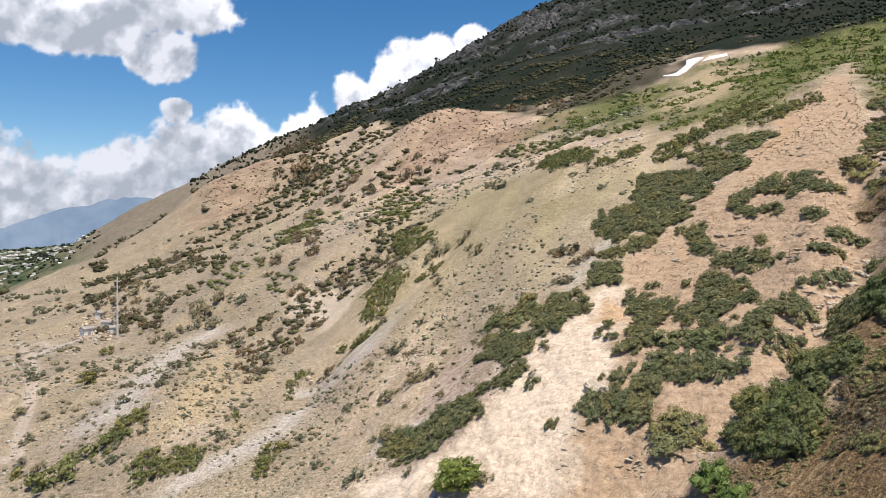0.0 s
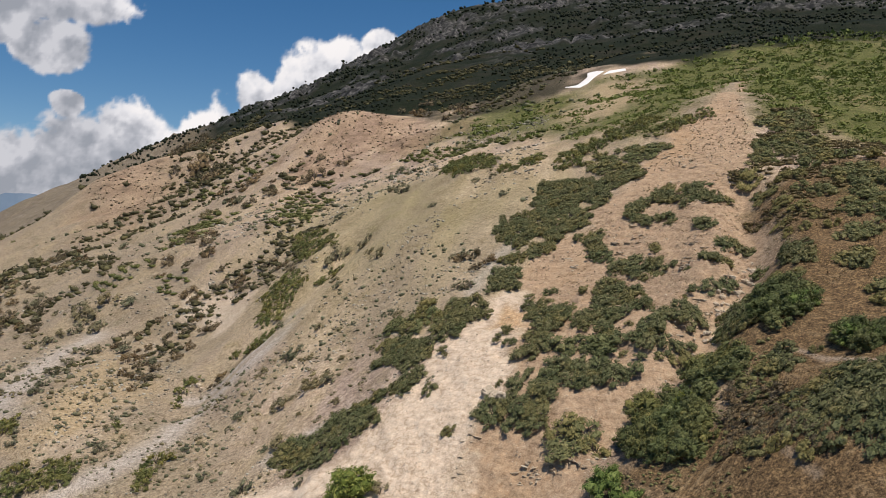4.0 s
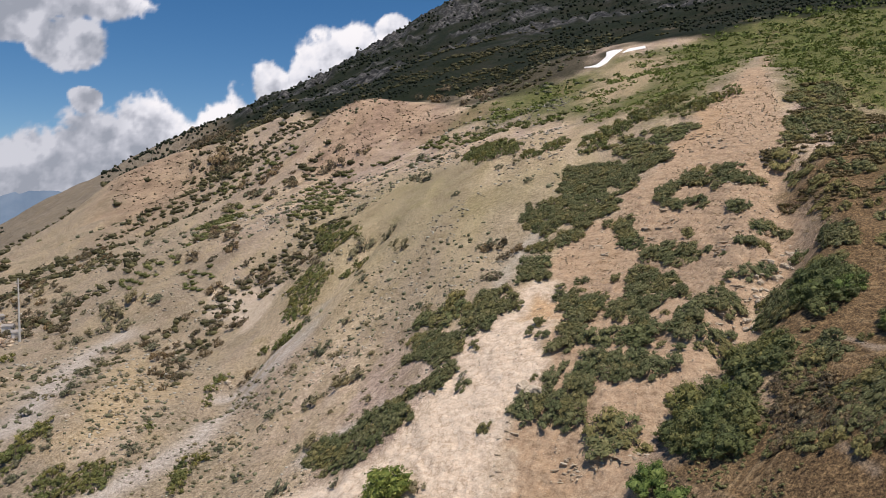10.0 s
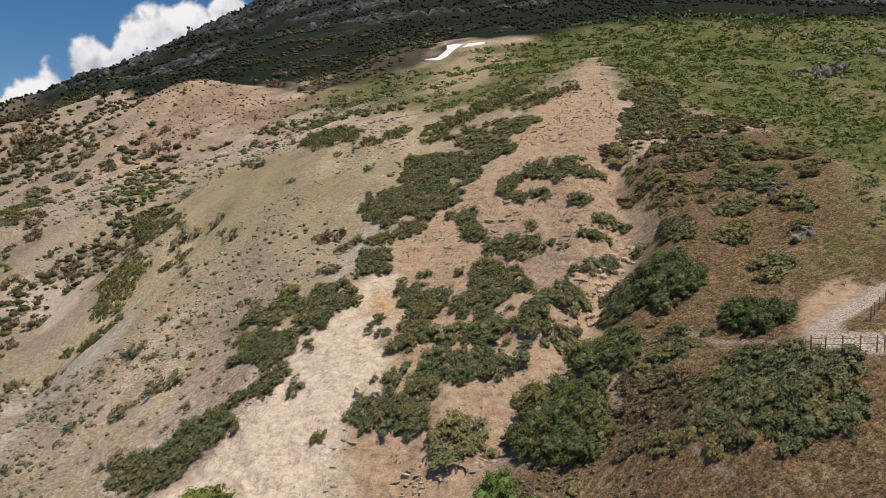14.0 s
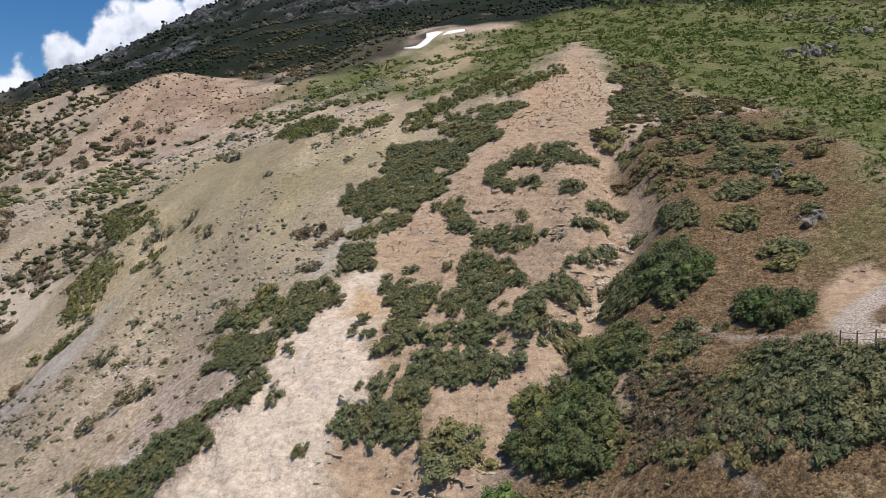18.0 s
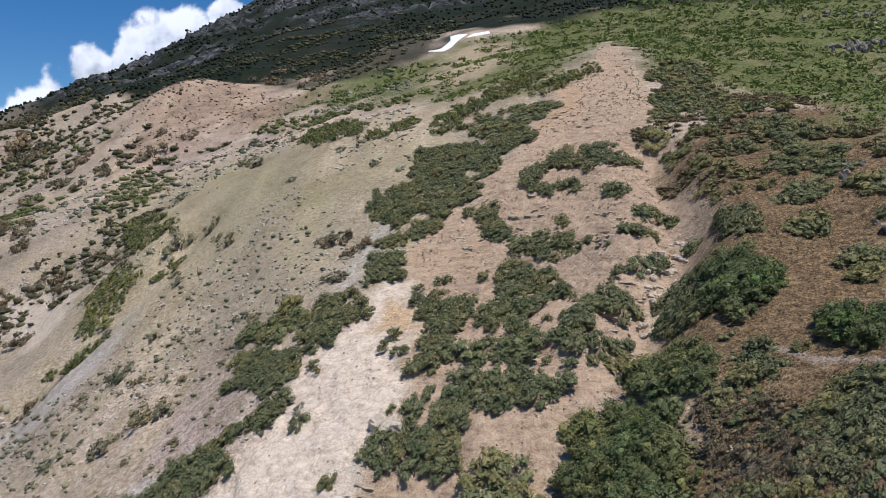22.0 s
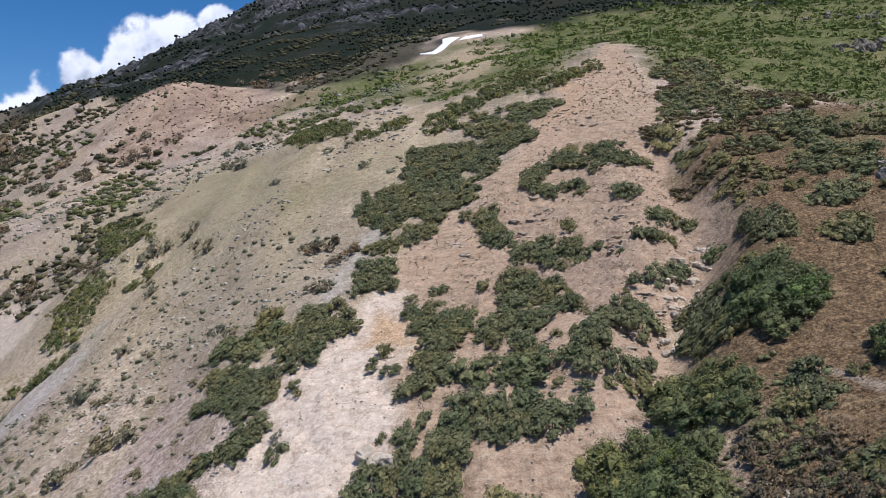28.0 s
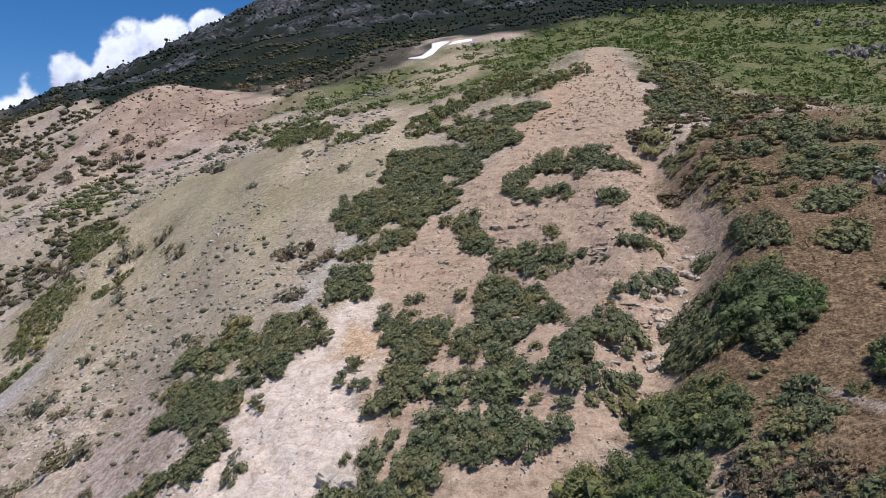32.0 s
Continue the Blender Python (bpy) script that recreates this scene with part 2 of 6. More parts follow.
LINES = {
    "road": [(42.8, 63.6), (39.9, 61.7), (36.5, 59.1), (34.3, 57.5), (32.4, 54.2), (32.5, 52.3), (33.8, 51.3), (35.3, 50.5)],
    "fence": [(30.4, 52.0), (31.1, 51.1), (32.2, 50.7), (33.4, 50.4), (34.4, 49.9), (34.8, 49.6)],
    "bank_fence": [(36.7, 54.9), (38.0, 56.7), (39.1, 57.9), (40.4, 59.2)],
    "trail": [(25.1, 66.6), (26.2, 64.8), (26.8, 62.2), (29.2, 59.2), (30.2, 56.1), (30.4, 52.4)],
    "hillpath": [(17.3, 55.4), (19, 55.2), (20.4, 49.9), (21.9, 45.8)],
    "cutbank": [(30.9, 55.8), (33.8, 61.8), (36.7, 65.2), (40.0, 68.5), (42.0, 68.5), (42.0, 65.0), (40.7, 63.5), (37.4, 60.7), (34.6, 58.6), (31.5, 53.8)],
    "sheds": [(-176.8, 187.5), (-162.6, 174.4), (-173.8, 175.5), (-192.7, 202)],
    "pole": [(-155.7, 167.7)],
    "outcrop": [(105.2, 206.6), (109.2, 210.7), (108.0, 204.1), (113.0, 209.0), (102.3, 203.8)],
    "crag": [(157.6, 296.9), (142.5, 248.5), (138.7, 231.1), (143.0, 301.2)],
    "spurrock": [(45.2, 94.4), (46.3, 94.0), (45.0, 92.2), (42.4, 80.2), (42.5, 78.9)],
    "boulders": [(-6.2, 74.5), (-7.3, 75.3), (-5.2, 73.9)],
    "whiterock": [(17.7, 56.8), (18.5, 57.1), (18.8, 57.6)],
    "creek": [(27.1, 95.1), (25.5, 92.1), (24.0, 89.8), (22.2, 87.9), (21.2, 86.7), (19.2, 81.8)],
    "gullyrocks": [(-87.2, 98.7), (-123.1, 128.2), (-68.8, 121.9), (-235.4, 313.6), (-202.9, 274.2)],
    "gully_one": [(-57.8, 334), (-84.9, 324.3), (-112.2, 308.7), (-105.1, 240.1), (-109.7, 209.5), (-119.4, 194.8), (-145.2, 195.1), (-153.5, 179.6)],
    "gully_two": [(30.2, 118.7), (28.2, 104.5), (25.9, 90.7), (20.8, 82.8), (16.9, 75.1), (14.6, 69.3), (8.5, 65.9)],
    "gully_three": [(-49.3, 153.9), (-53.2, 145.4), (-56.3, 135.9), (-64.1, 130.3), (-68.8, 121.9), (-65.1, 109.1)],
    "gravel_six": [(-177.8, 158.7), (-179.5, 168.7), (-174.3, 173.3), (-166.1, 177.2)],
    "gravel_one": [(-99.3, 94.8), (-97.2, 98.4), (-102.0, 110.1), (-115.5, 133.0), (-120.4, 150.7), (-119.4, 161.0)],
    "gravel_two": [(-66.5, 75.4), (-62.8, 80.6), (-61.2, 87.0), (-61.1, 98.9), (-61.8, 112.9), (-58.5, 118.1), (-53.3, 125.3)],
    "gravel_three": [(-68.9, 117.7), (-62.8, 119.8), (-58.1, 125.4), (-55.4, 137.4)],
    "gravel_four": [(-35.7, 78.1), (-32.4, 79.8), (-28.7, 80.7), (-26.9, 82.5)],
    "gravel_five": [(-13.6, 104.3), (-12.4, 110.9), (-11.4, 117.1), (-8.6, 120.7)],
    "leftroad": [(-117.8, 85.8), (-111.9, 85.4), (-108.8, 86.9), (-116.3, 95.4), (-121.8, 102.7), (-148.3, 130.4), (-203.1, 179.8), (-200.3, 184.2), (-161.5, 164.9)],
}

def inside(poly, x, y, soft=1.5, wobble=0.0, scale=6.0):
    """1 well inside the plan outline, 0 outside, with an uneven edge."""
    pts = np.array(poly)
    x, y = np.asarray(x, float), np.asarray(y, float)
    out = np.zeros(x.shape)
    lo, hi = pts.min(0) - soft * 4 - wobble, pts.max(0) + soft * 4 + wobble
    near = (x > lo[0]) & (x < hi[0]) & (y > lo[1]) & (y < hi[1])
    px, py = x[near], y[near]
    if wobble:
        nx = wobble * fbm(px / scale, py / scale, 3, 31)
        ny = wobble * fbm(px / scale, py / scale, 3, 57)
        px, py = px + nx, py + ny
    dist, odd = np.full(px.shape, 1e9), np.zeros(px.shape, bool)
    for (ax, ay), (bx, by) in zip(pts, np.roll(pts, -1, 0)):
        dx, dy = bx - ax, by - ay
        t = np.clip(((px - ax) * dx + (py - ay) * dy) / (dx * dx + dy * dy + 1e-9), 0, 1)
        dist = np.minimum(dist, np.hypot(px - ax - t * dx, py - ay - t * dy))
        cross = (ay > py) != (by > py)
        odd ^= cross & (px < (bx - ax) * (py - ay) / (by - ay + 1e-12) + ax)
    signed = np.where(odd, dist, -dist)
    out[near] = np.clip(signed / (2 * soft) + 0.5, 0, 1)
    return out


def line_mask(pts, x, y, half):
    """1 along a winding line, 0 away from it."""
    pts = np.array(pts)
    best = np.full(x.shape, 1e9)
    near = (x > pts[:, 0].min() - 8) & (x < pts[:, 0].max() + 8) & (y > pts[:, 1].min() - 8) & (y < pts[:, 1].max() + 8)
    px, py = x[near], y[near]
    d = np.full(px.shape, 1e9)
    for (ax, ay), (bx, by) in zip(pts[:-1], pts[1:]):
        dx, dy = bx - ax, by - ay
        t = np.clip(((px - ax) * dx + (py - ay) * dy) / (dx * dx + dy * dy + 1e-9), 0, 1)
        d = np.minimum(d, np.hypot(px - ax - t * dx, py - ay - t * dy))
    best[near] = d
    return np.clip((half * 1.3 - best) / (half * 0.6), 0, 1)


def relief(x, y, spacing):
    """Uneven ground: broad swells, runnels and hummocks, each only where the mesh can carry it."""
    r = np.hypot(x, y)
    z = 0.0
    for wave, amp in ((60.0, 2.2), (26.0, 1.0), (11.0, 0.5), (5.0, 0.26), (2.4, 0.13), (1.2, 0.07)):
        fits = np.clip(wave / (3.0 * spacing) - 0.6, 0, 1)
        grow = np.clip(r / 300.0, 0.25, 2.6) if wave > 20 else 1.0
        z = z + amp * grow * fits * (value_noise(x / wave + 3.1, y / wave - 7.7, int(wave * 10)) * 2 - 1)
    return z


def line_distance(pts, x, y, reach):
    d = np.full(x.shape, 1e9)
    pts = np.array(pts)
    near = (x > pts[:, 0].min() - reach) & (x < pts[:, 0].max() + reach) & (y > pts[:, 1].min() - reach) & (y < pts[:, 1].max() + reach)
    px, py = x[near], y[near]
    best = np.full(px.shape, 1e9)
    for (ax, ay), (bx, by) in zip(pts[:-1], pts[1:]):
        dx, dy = bx - ax, by - ay
        t = np.clip(((px - ax) * dx + (py - ay) * dy) / (dx * dx + dy * dy + 1e-9), 0, 1)
        best = np.minimum(best, np.hypot(px - ax - t * dx, py - ay - t * dy))
    d[near] = best
    return d


def landforms(x, y):
    """Gullies worn into the slope, and the knolls that stand out of it."""
    z = 0.0
    for name, depth, half in (("gully_one", 2.6, 9.0), ("gully_two", 2.2, 3.2), ("gully_three", 1.6, 4.5)):
        d = line_distance(LINES[name], x, y, half * 4)
        z = z - depth * np.exp(-((d / half) ** 2)) + 0.35 * depth * np.exp(-(((d - 2 * half) / half) ** 2))
    # spurs and hollows that run down the fall line
    across, down = 0.55 * x - 0.83 * y, 0.83 * x + 0.55 * y
    r, bearing = np.hypot(x, y), np.degrees(np.arctan2(x, y))
    side = np.clip((-bearing - 12) / 12.0, 0, 1) * np.clip((r - 190) / 110.0, 0, 1) * np.clip((900 - r) / 300.0, 0, 1)
    z = z + side * 3.4 * (1 - 2.4 * np.abs(fbm(across / 38.0, down / 190.0, 3, 25)))
    for cx, cy, high, wide in ((-128, 378, 15.0, 31.0), (-292, 437, 17.0, 44.0), (-205, 470, 7.0, 30.0), (42, 186, 2.5, 14.0)):
        z = z + high * np.exp(-((x - cx) ** 2 + (y - cy) ** 2) / (wide * wide))
    return z


def cliff_mask(x, y):
    r, bearing = np.hypot(x, y), np.degrees(np.arctan2(x, y))
    bands = np.clip((fbm(x / 70.0, y / 45.0, 4, 15) - 0.10 + 0.16 * np.clip((r - 900) / 500.0, 0, 1)) * 6, 0, 1)
    return bands * np.clip((r - 560) / 60.0, 0, 1) * np.clip((bearing + 34) / 8.0, 0, 1)


def far_shape(x, y):
    """The mountain's cliff bands and the way its crest lies back."""
    r, bearing = np.hypot(x, y), np.degrees(np.arctan2(x, y))
    z = -0.009 * r * np.clip((r - 800) / 400.0, 0, 1) * np.clip((bearing + 30) / 8.0, 0, 1)
    return z + cliff_mask(x, y) * (24.0 * np.abs(fbm(x / 20.0, y / 20.0, 3, 91)) - 6.0) * np.clip(r / 1200.0, 0, 1)


def ground_height(x, y):
    x, y = np.asarray(x, float), np.asarray(y, float)
    r = np.hypot(x, y)
    return base_height(x, y) + landforms(x, y) + relief(x, y, 0.0065 * r) + far_shape(x, y)


# ---- materials ----
def material(name):
    m = bpy.data.materials.new(name)
    m.use_nodes = True
    t = m.node_tree
    bsdf = t.nodes["Principled BSDF"]
    return m, t, bsdf


def node(t, kind, **inputs):
    n = t.nodes.new(kind)
    for k, v in inputs.items():
        key = k.replace("_", " ")
        if key in n.inputs:
            n.inputs[key].default_value = v
    return n


def noise_node(t, coord, scale, detail=4, rough=0.55):
    n = node(t, "ShaderNodeTexNoise", Scale=scale, Detail=detail, Roughness=rough)
    t.links.new(coord, n.inputs["Vector"])
    return n.outputs["Fac"]


def ramp(t, fac, stops):
    n = t.nodes.new("ShaderNodeValToRGB")
    e = n.color_ramp.elements
    while len(e) < len(stops):
        e.new(0.5)
    for s, (p, c) in zip(e, stops):
        s.position, s.color = p, (*c, 1)
    t.links.new(fac, n.inputs[0])
    return n.outputs[0]


def mix(t, fac, a, b, kind="MIX"):
    n = t.nodes.new("ShaderNodeMix")
    n.data_type, n.blend_type = "RGBA", kind
    for socket, value in ((n.inputs[0], fac), (n.inputs[6], a), (n.inputs[7], b)):
        if isinstance(value, (int, float)):
            socket.default_value = value
        elif isinstance(value, tuple):
            socket.default_value = (*value, 1)
        else:
            t.links.new(value, socket)
    return n.outputs[2]


def math_node(t, op, a, b=0.0, c=0.0):
    n = t.nodes.new("ShaderNodeMath")
    n.operation = op
    for socket, value in zip(n.inputs, (a, b, c)):
        if isinstance(value, (int, float)):
            socket.default_value = value
        else:
            t.links.new(value, socket)
    return n.outputs[0]


def bump(t, bsdf, height, strength, distance):
    n = node(t, "ShaderNodeBump", Strength=strength, Distance=distance)
    t.links.new(height, n.inputs["Height"])
    t.links.new(n.outputs[0], bsdf.inputs["Normal"])


def attribute(t, name):
    n = t.nodes.new("ShaderNodeAttribute")
    n.attribute_name = name
    return n.outputs["Fac"]


def ground_material():
    m, t, b = material("hillside_ground")
    co = t.nodes.new("ShaderNodeTexCoord").outputs["Object"]
    fine, mid, broad = noise_node(t, co, 1.6, 6, 0.7), noise_node(t, co, 0.22, 5), noise_node(t, co, 0.035, 4)
    grit = noise_node(t, co, 5.0, 3, 0.8)
    # dry slope: grey gravel, straw and thin grass
    soil = ramp(t, fine, ((0.36, (0.235, 0.188, 0.158)), (0.5, (0.405, 0.335, 0.286)), (0.66, (0.575, 0.50, 0.435))))
    straw = ramp(t, fine, ((0.36, (0.15, 0.13, 0.075)), (0.64, (0.32, 0.28, 0.17))))
    base = mix(t, ramp(t, mid, ((0.45, (0, 0, 0)), (0.68, (0.6, 0.6, 0.6)))), soil, straw)
    base = mix(t, math_node(t, "MULTIPLY", ramp(t, broad, ((0.4, (0, 0, 0)), (0.7, (1, 1, 1)))), 0.5), base, (0.30, 0.252, 0.205))
    turned = t.nodes.new("ShaderNodeMapping")
    turned.inputs["Rotation"].default_value = (0, 0, radians(56.5))
    turned.inputs["Scale"].default_value = (0.075, 0.011, 0.02)
    t.links.new(co, turned.inputs["Vector"])
    streak = noise_node(t, turned.outputs[0], 1.0, 5, 0.6)
    base = mix(t, 0.9, base, ramp(t, streak, ((0.36, (0.84, 0.81, 0.80)), (0.46, (1.0, 0.97, 0.95)), (0.56, (1.1, 1.07, 0.93)), (0.66, (1.36, 1.31, 1.22)))), "MULTIPLY")
    blotch = noise_node(t, co, 0.075, 9, 0.68)
    base = mix(t, 0.9, base, ramp(t, blotch, ((0.36, (0.70, 0.67, 0.63)), (0.47, (0.98, 0.96, 0.94)), (0.56, (1.06, 1.05, 1.02)), (0.66, (1.3, 1.27, 1.22)))), "MULTIPLY")
    thin = ramp(t, fine, ((0.35, (0.125, 0.108, 0.07)), (0.5, (0.215, 0.186, 0.13)), (0.66, (0.32, 0.285, 0.21))))
    base = mix(t, math_node(t, "MULTIPLY", attribute(t, "olive"), ramp(t, mid, ((0.35, (0.9, 0.9, 0.9)), (0.62, (0.35, 0.35, 0.35))))), base, thin)
    base = mix(t, math_node(t, "MULTIPLY", attribute(t, "tan"), 0.75), base, ramp(t, fine, ((0.36, (0.27, 0.20, 0.11)), (0.5, (0.40, 0.315, 0.19)), (0.66, (0.5, 0.42, 0.29)))))
    base = mix(t, math_node(t, "MULTIPLY", attribute(t, "gravel"), 0.7), base, ramp(t, fine, ((0.34, (0.29, 0.265, 0.245)), (0.5, (0.43, 0.40, 0.375)), (0.66, (0.55, 0.525, 0.50)))))
    yellow = ramp(t, fine, ((0.34, (0.165, 0.155, 0.065)), (0.5, (0.225, 0.21, 0.095)), (0.66, (0.30, 0.275, 0.14))))
    base = mix(t, math_node(t, "MULTIPLY", attribute(t, "yellow"), ramp(t, mid, ((0.4, (0.95, 0.95, 0.95)), (0.65, (0.5, 0.5, 0.5))))), base, yellow)
    dry = ramp(t, fine, ((0.35, (0.072, 0.05, 0.03)), (0.5, (0.137, 0.095, 0.054)), (0.66, (0.225, 0.158, 0.09))))
    tread = t.nodes.new("ShaderNodeVectorMath")
    tread.operation = "MULTIPLY"
    tread.inputs[1].default_value = (3.4, 3.4, 4.2)
    t.links.new(co, tread.inputs[0])
    treads = noise_node(t, tread.outputs[0], 1.0, 5, 0.7)
    dry = mix(t, 0.9, dry, ramp(t, treads, ((0.39, (0.48, 0.46, 0.44)), (0.5, (1, 1, 1)), (0.6, (1.55, 1.5, 1.38)))), "MULTIPLY")
    dry = mix(t, math_node(t, "MULTIPLY", attribute(t, "tread"), 0.75), dry, ramp(t, grit, ((0.35, (0.20, 0.148, 0.088)), (0.65, (0.33, 0.25, 0.155)))))
    base = mix(t, attribute(t, "dry"), base, dry)
    grass = ramp(t, fine, ((0.36, (0.055, 0.068, 0.022)), (0.5, (0.1, 0.115, 0.038)), (0.66, (0.19, 0.18, 0.08))))
    swath = t.nodes.new("ShaderNodeMapping")
    swath.inputs["Rotation"].default_value = (0, 0, radians(28))
    swath.inputs["Scale"].default_value = (0.06, 0.016, 0.02)
    t.links.new(co, swath.inputs["Vector"])
    swaths = noise_node(t, swath.outputs[0], 1.0, 6, 0.62)
    grass = mix(t, ramp(t, swaths, ((0.5, (0, 0, 0)), (0.63, (0.7, 0.7, 0.7)))), grass, ramp(t, fine, ((0.36, (0.13, 0.108, 0.055)), (0.64, (0.27, 0.23, 0.13)))))
    grass = mix(t, 0.8, grass, ramp(t, noise_node(t, co, 0.45, 5, 0.7), ((0.36, (0.6, 0.62, 0.6)), (0.5, (1, 1, 1)), (0.64, (1.35, 1.3, 1.2)))), "MULTIPLY")
    base = mix(t, attribute(t, "meadow"), base, grass)
    red = ramp(t, blotch, ((0.36, (0.14, 0.092, 0.066)), (0.47, (0.26, 0.178, 0.125)), (0.62, (0.38, 0.275, 0.195))))
    base = mix(t, math_node(t, "MULTIPLY", attribute(t, "red"), 0.7), base, red)
    stretch = t.nodes.new("ShaderNodeVectorMath")
    stretch.operation = "MULTIPLY"
    stretch.inputs[1].default_value = (0.55, 0.55, 2.2)
    t.links.new(co, stretch.inputs[0])
    strata = noise_node(t, stretch.outputs[0], 1.0, 6, 0.62)
    beds = ramp(t, strata, ((0.38, (0.40, 0.37, 0.35)), (0.45, (0.92, 0.92, 0.92)), (0.55, (1.0, 1.0, 1.0)), (0.63, (1.25, 1.22, 1.18))))
    scar = ramp(t, fine, ((0.33, (0.295, 0.208, 0.14)), (0.5, (0.39, 0.288, 0.2)), (0.68, (0.475, 0.372, 0.268))))
    scar = mix(t, 0.5, scar, beds, "MULTIPLY")
    scar = mix(t, ramp(t, broad, ((0.54, (0, 0, 0)), (0.64, (0.35, 0.35, 0.35)))), scar, (0.44, 0.29, 0.16))
    # Ledge lines are darker: rock cracks, with their shadow put into the colour.
    scar = mix(t, math_node(t, "MULTIPLY", attribute(t, "ledge"), ramp(t, fine, ((0.4, (0.75, 0.75, 0.75)), (0.6, (0.25, 0.25, 0.25))))), scar, (0.235, 0.18, 0.14))
    base = mix(t, attribute(t, "scar"), base, scar)
    base = mix(t, math_node(t, "MULTIPLY", attribute(t, "rust"), 0.7), base, ramp(t, fine, ((0.38, (0.36, 0.2, 0.08)), (0.62, (0.58, 0.38, 0.19)))))
    pale = ramp(t, fine, ((0.32, (0.49, 0.39, 0.30)), (0.5, (0.62, 0.515, 0.41)), (0.7, (0.71, 0.63, 0.53))))
    pale = mix(t, 0.28, pale, beds, "MULTIPLY")
    seam = math_node(t, "ABSOLUTE", math_node(t, "SUBTRACT", noise_node(t, co, 0.34, 7, 0.6), 0.5))
    pale = mix(t, 0.6, pale, ramp(t, seam, ((0.0, (0.52, 0.46, 0.4)), (0.012, (0.85, 0.82, 0.78)), (0.03, (1, 1, 1)))), "MULTIPLY")
    pale = mix(t, ramp(t, broad, ((0.5, (0, 0, 0)), (0.62, (0.3, 0.3, 0.3)))), pale, (0.60, 0.56, 0.51))
    base = mix(t, attribute(t, "pale"), base, pale)
    crag = t.nodes.new("ShaderNodeVectorMath")
    crag.operation = "MULTIPLY"
    crag.inputs[1].default_value = (0.16, 0.16, 0.06)
    t.links.new(co, crag.inputs[0])
    # Cliff and woods colours are darkened for the cloud shade on the mountain.
    shaded_stone = ramp(t, noise_node(t, crag.outputs[0], 1.0, 8, 0.7), ((0.40, (0.011, 0.013, 0.014)), (0.5, (0.034, 0.036, 0.038)), (0.6, (0.135, 0.135, 0.134))))
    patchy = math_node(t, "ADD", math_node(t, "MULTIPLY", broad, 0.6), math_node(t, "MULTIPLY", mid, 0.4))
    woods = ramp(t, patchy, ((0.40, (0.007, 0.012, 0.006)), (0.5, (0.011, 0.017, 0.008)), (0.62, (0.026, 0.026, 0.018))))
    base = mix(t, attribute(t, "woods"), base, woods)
    base = mix(t, attribute(t, "cliff"), base, shaded_stone)
    road = ramp(t, grit, ((0.3, (0.33, 0.27, 0.22)), (0.7, (0.47, 0.41, 0.35))))
    base = mix(t, attribute(t, "road"), base, road)
    valley = ramp(t, broad, ((0.38, (0.025, 0.045, 0.02)), (0.5, (0.05, 0.075, 0.03)), (0.58, (0.13, 0.12, 0.075)), (0.66, (0.06, 0.08, 0.035))))
    base = mix(t, attribute(t, "valley"), base, valley)
    speck = ramp(t, grit, ((0.38, (0.42, 0.42, 0.42)), (0.5, (1, 1, 1)), (0.62, (1.5, 1.46, 1.42))))
    base = mix(t, math_node(t, "SUBTRACT", math_node(t, "SUBTRACT", 0.85, math_node(t, "MULTIPLY", attribute(t, "pale"), 0.68)), math_node(t, "MULTIPLY", attribute(t, "scar"), 0.5)), base, speck, "MULTIPLY")
    t.links.new(base, b.inputs["Base Color"])
    b.inputs["Roughness"].default_value = 0.95
    b.inputs["Specular IOR Level"].default_value = 0.15
    bump(t, b, math_node(t, "ADD", math_node(t, "ADD", fine, math_node(t, "MULTIPLY", seam, 2.0)), math_node(t, "MULTIPLY", grit, 0.4)), 0.55, 0.3)
    return m


def leaf_material(name, dark, light, tip):
    m, t, b = material(name)
    g = t.nodes.new("ShaderNodeNewGeometry").outputs["Random Per Island"]
    o = t.nodes.new("ShaderNodeObjectInfo").outputs["Random"]
    col = ramp(t, g, ((0.0, dark), (0.65, light), (1.0, tip)))
    tint = ramp(t, o, ((0.0, (0.75, 0.85, 0.8)), (0.5, (1, 1, 1)), (1.0, (1.22, 1.08, 0.9))))
    col = mix(t, 1.0, col, tint, "MULTIPLY")
    t.links.new(col, b.inputs["Base Color"])
    b.inputs["Roughness"].default_value = 0.7
    b.inputs["Specular IOR Level"].default_value = 0.2
    return m


def plain(name, c0, c1, scale=2.0, rough=0.9, bumpy=0.3):
    m, t, b = material(name)
    co = t.nodes.new("ShaderNodeTexCoord").outputs["Object"]
    f = noise_node(t, co, scale, 6, 0.65)
    t.links.new(ramp(t, f, ((0.3, c0), (0.7, c1))), b.inputs["Base Color"])
    b.inputs["Roughness"].default_value = rough
    if bumpy:
        bump(t, b, f, bumpy, 0.1)
    return m


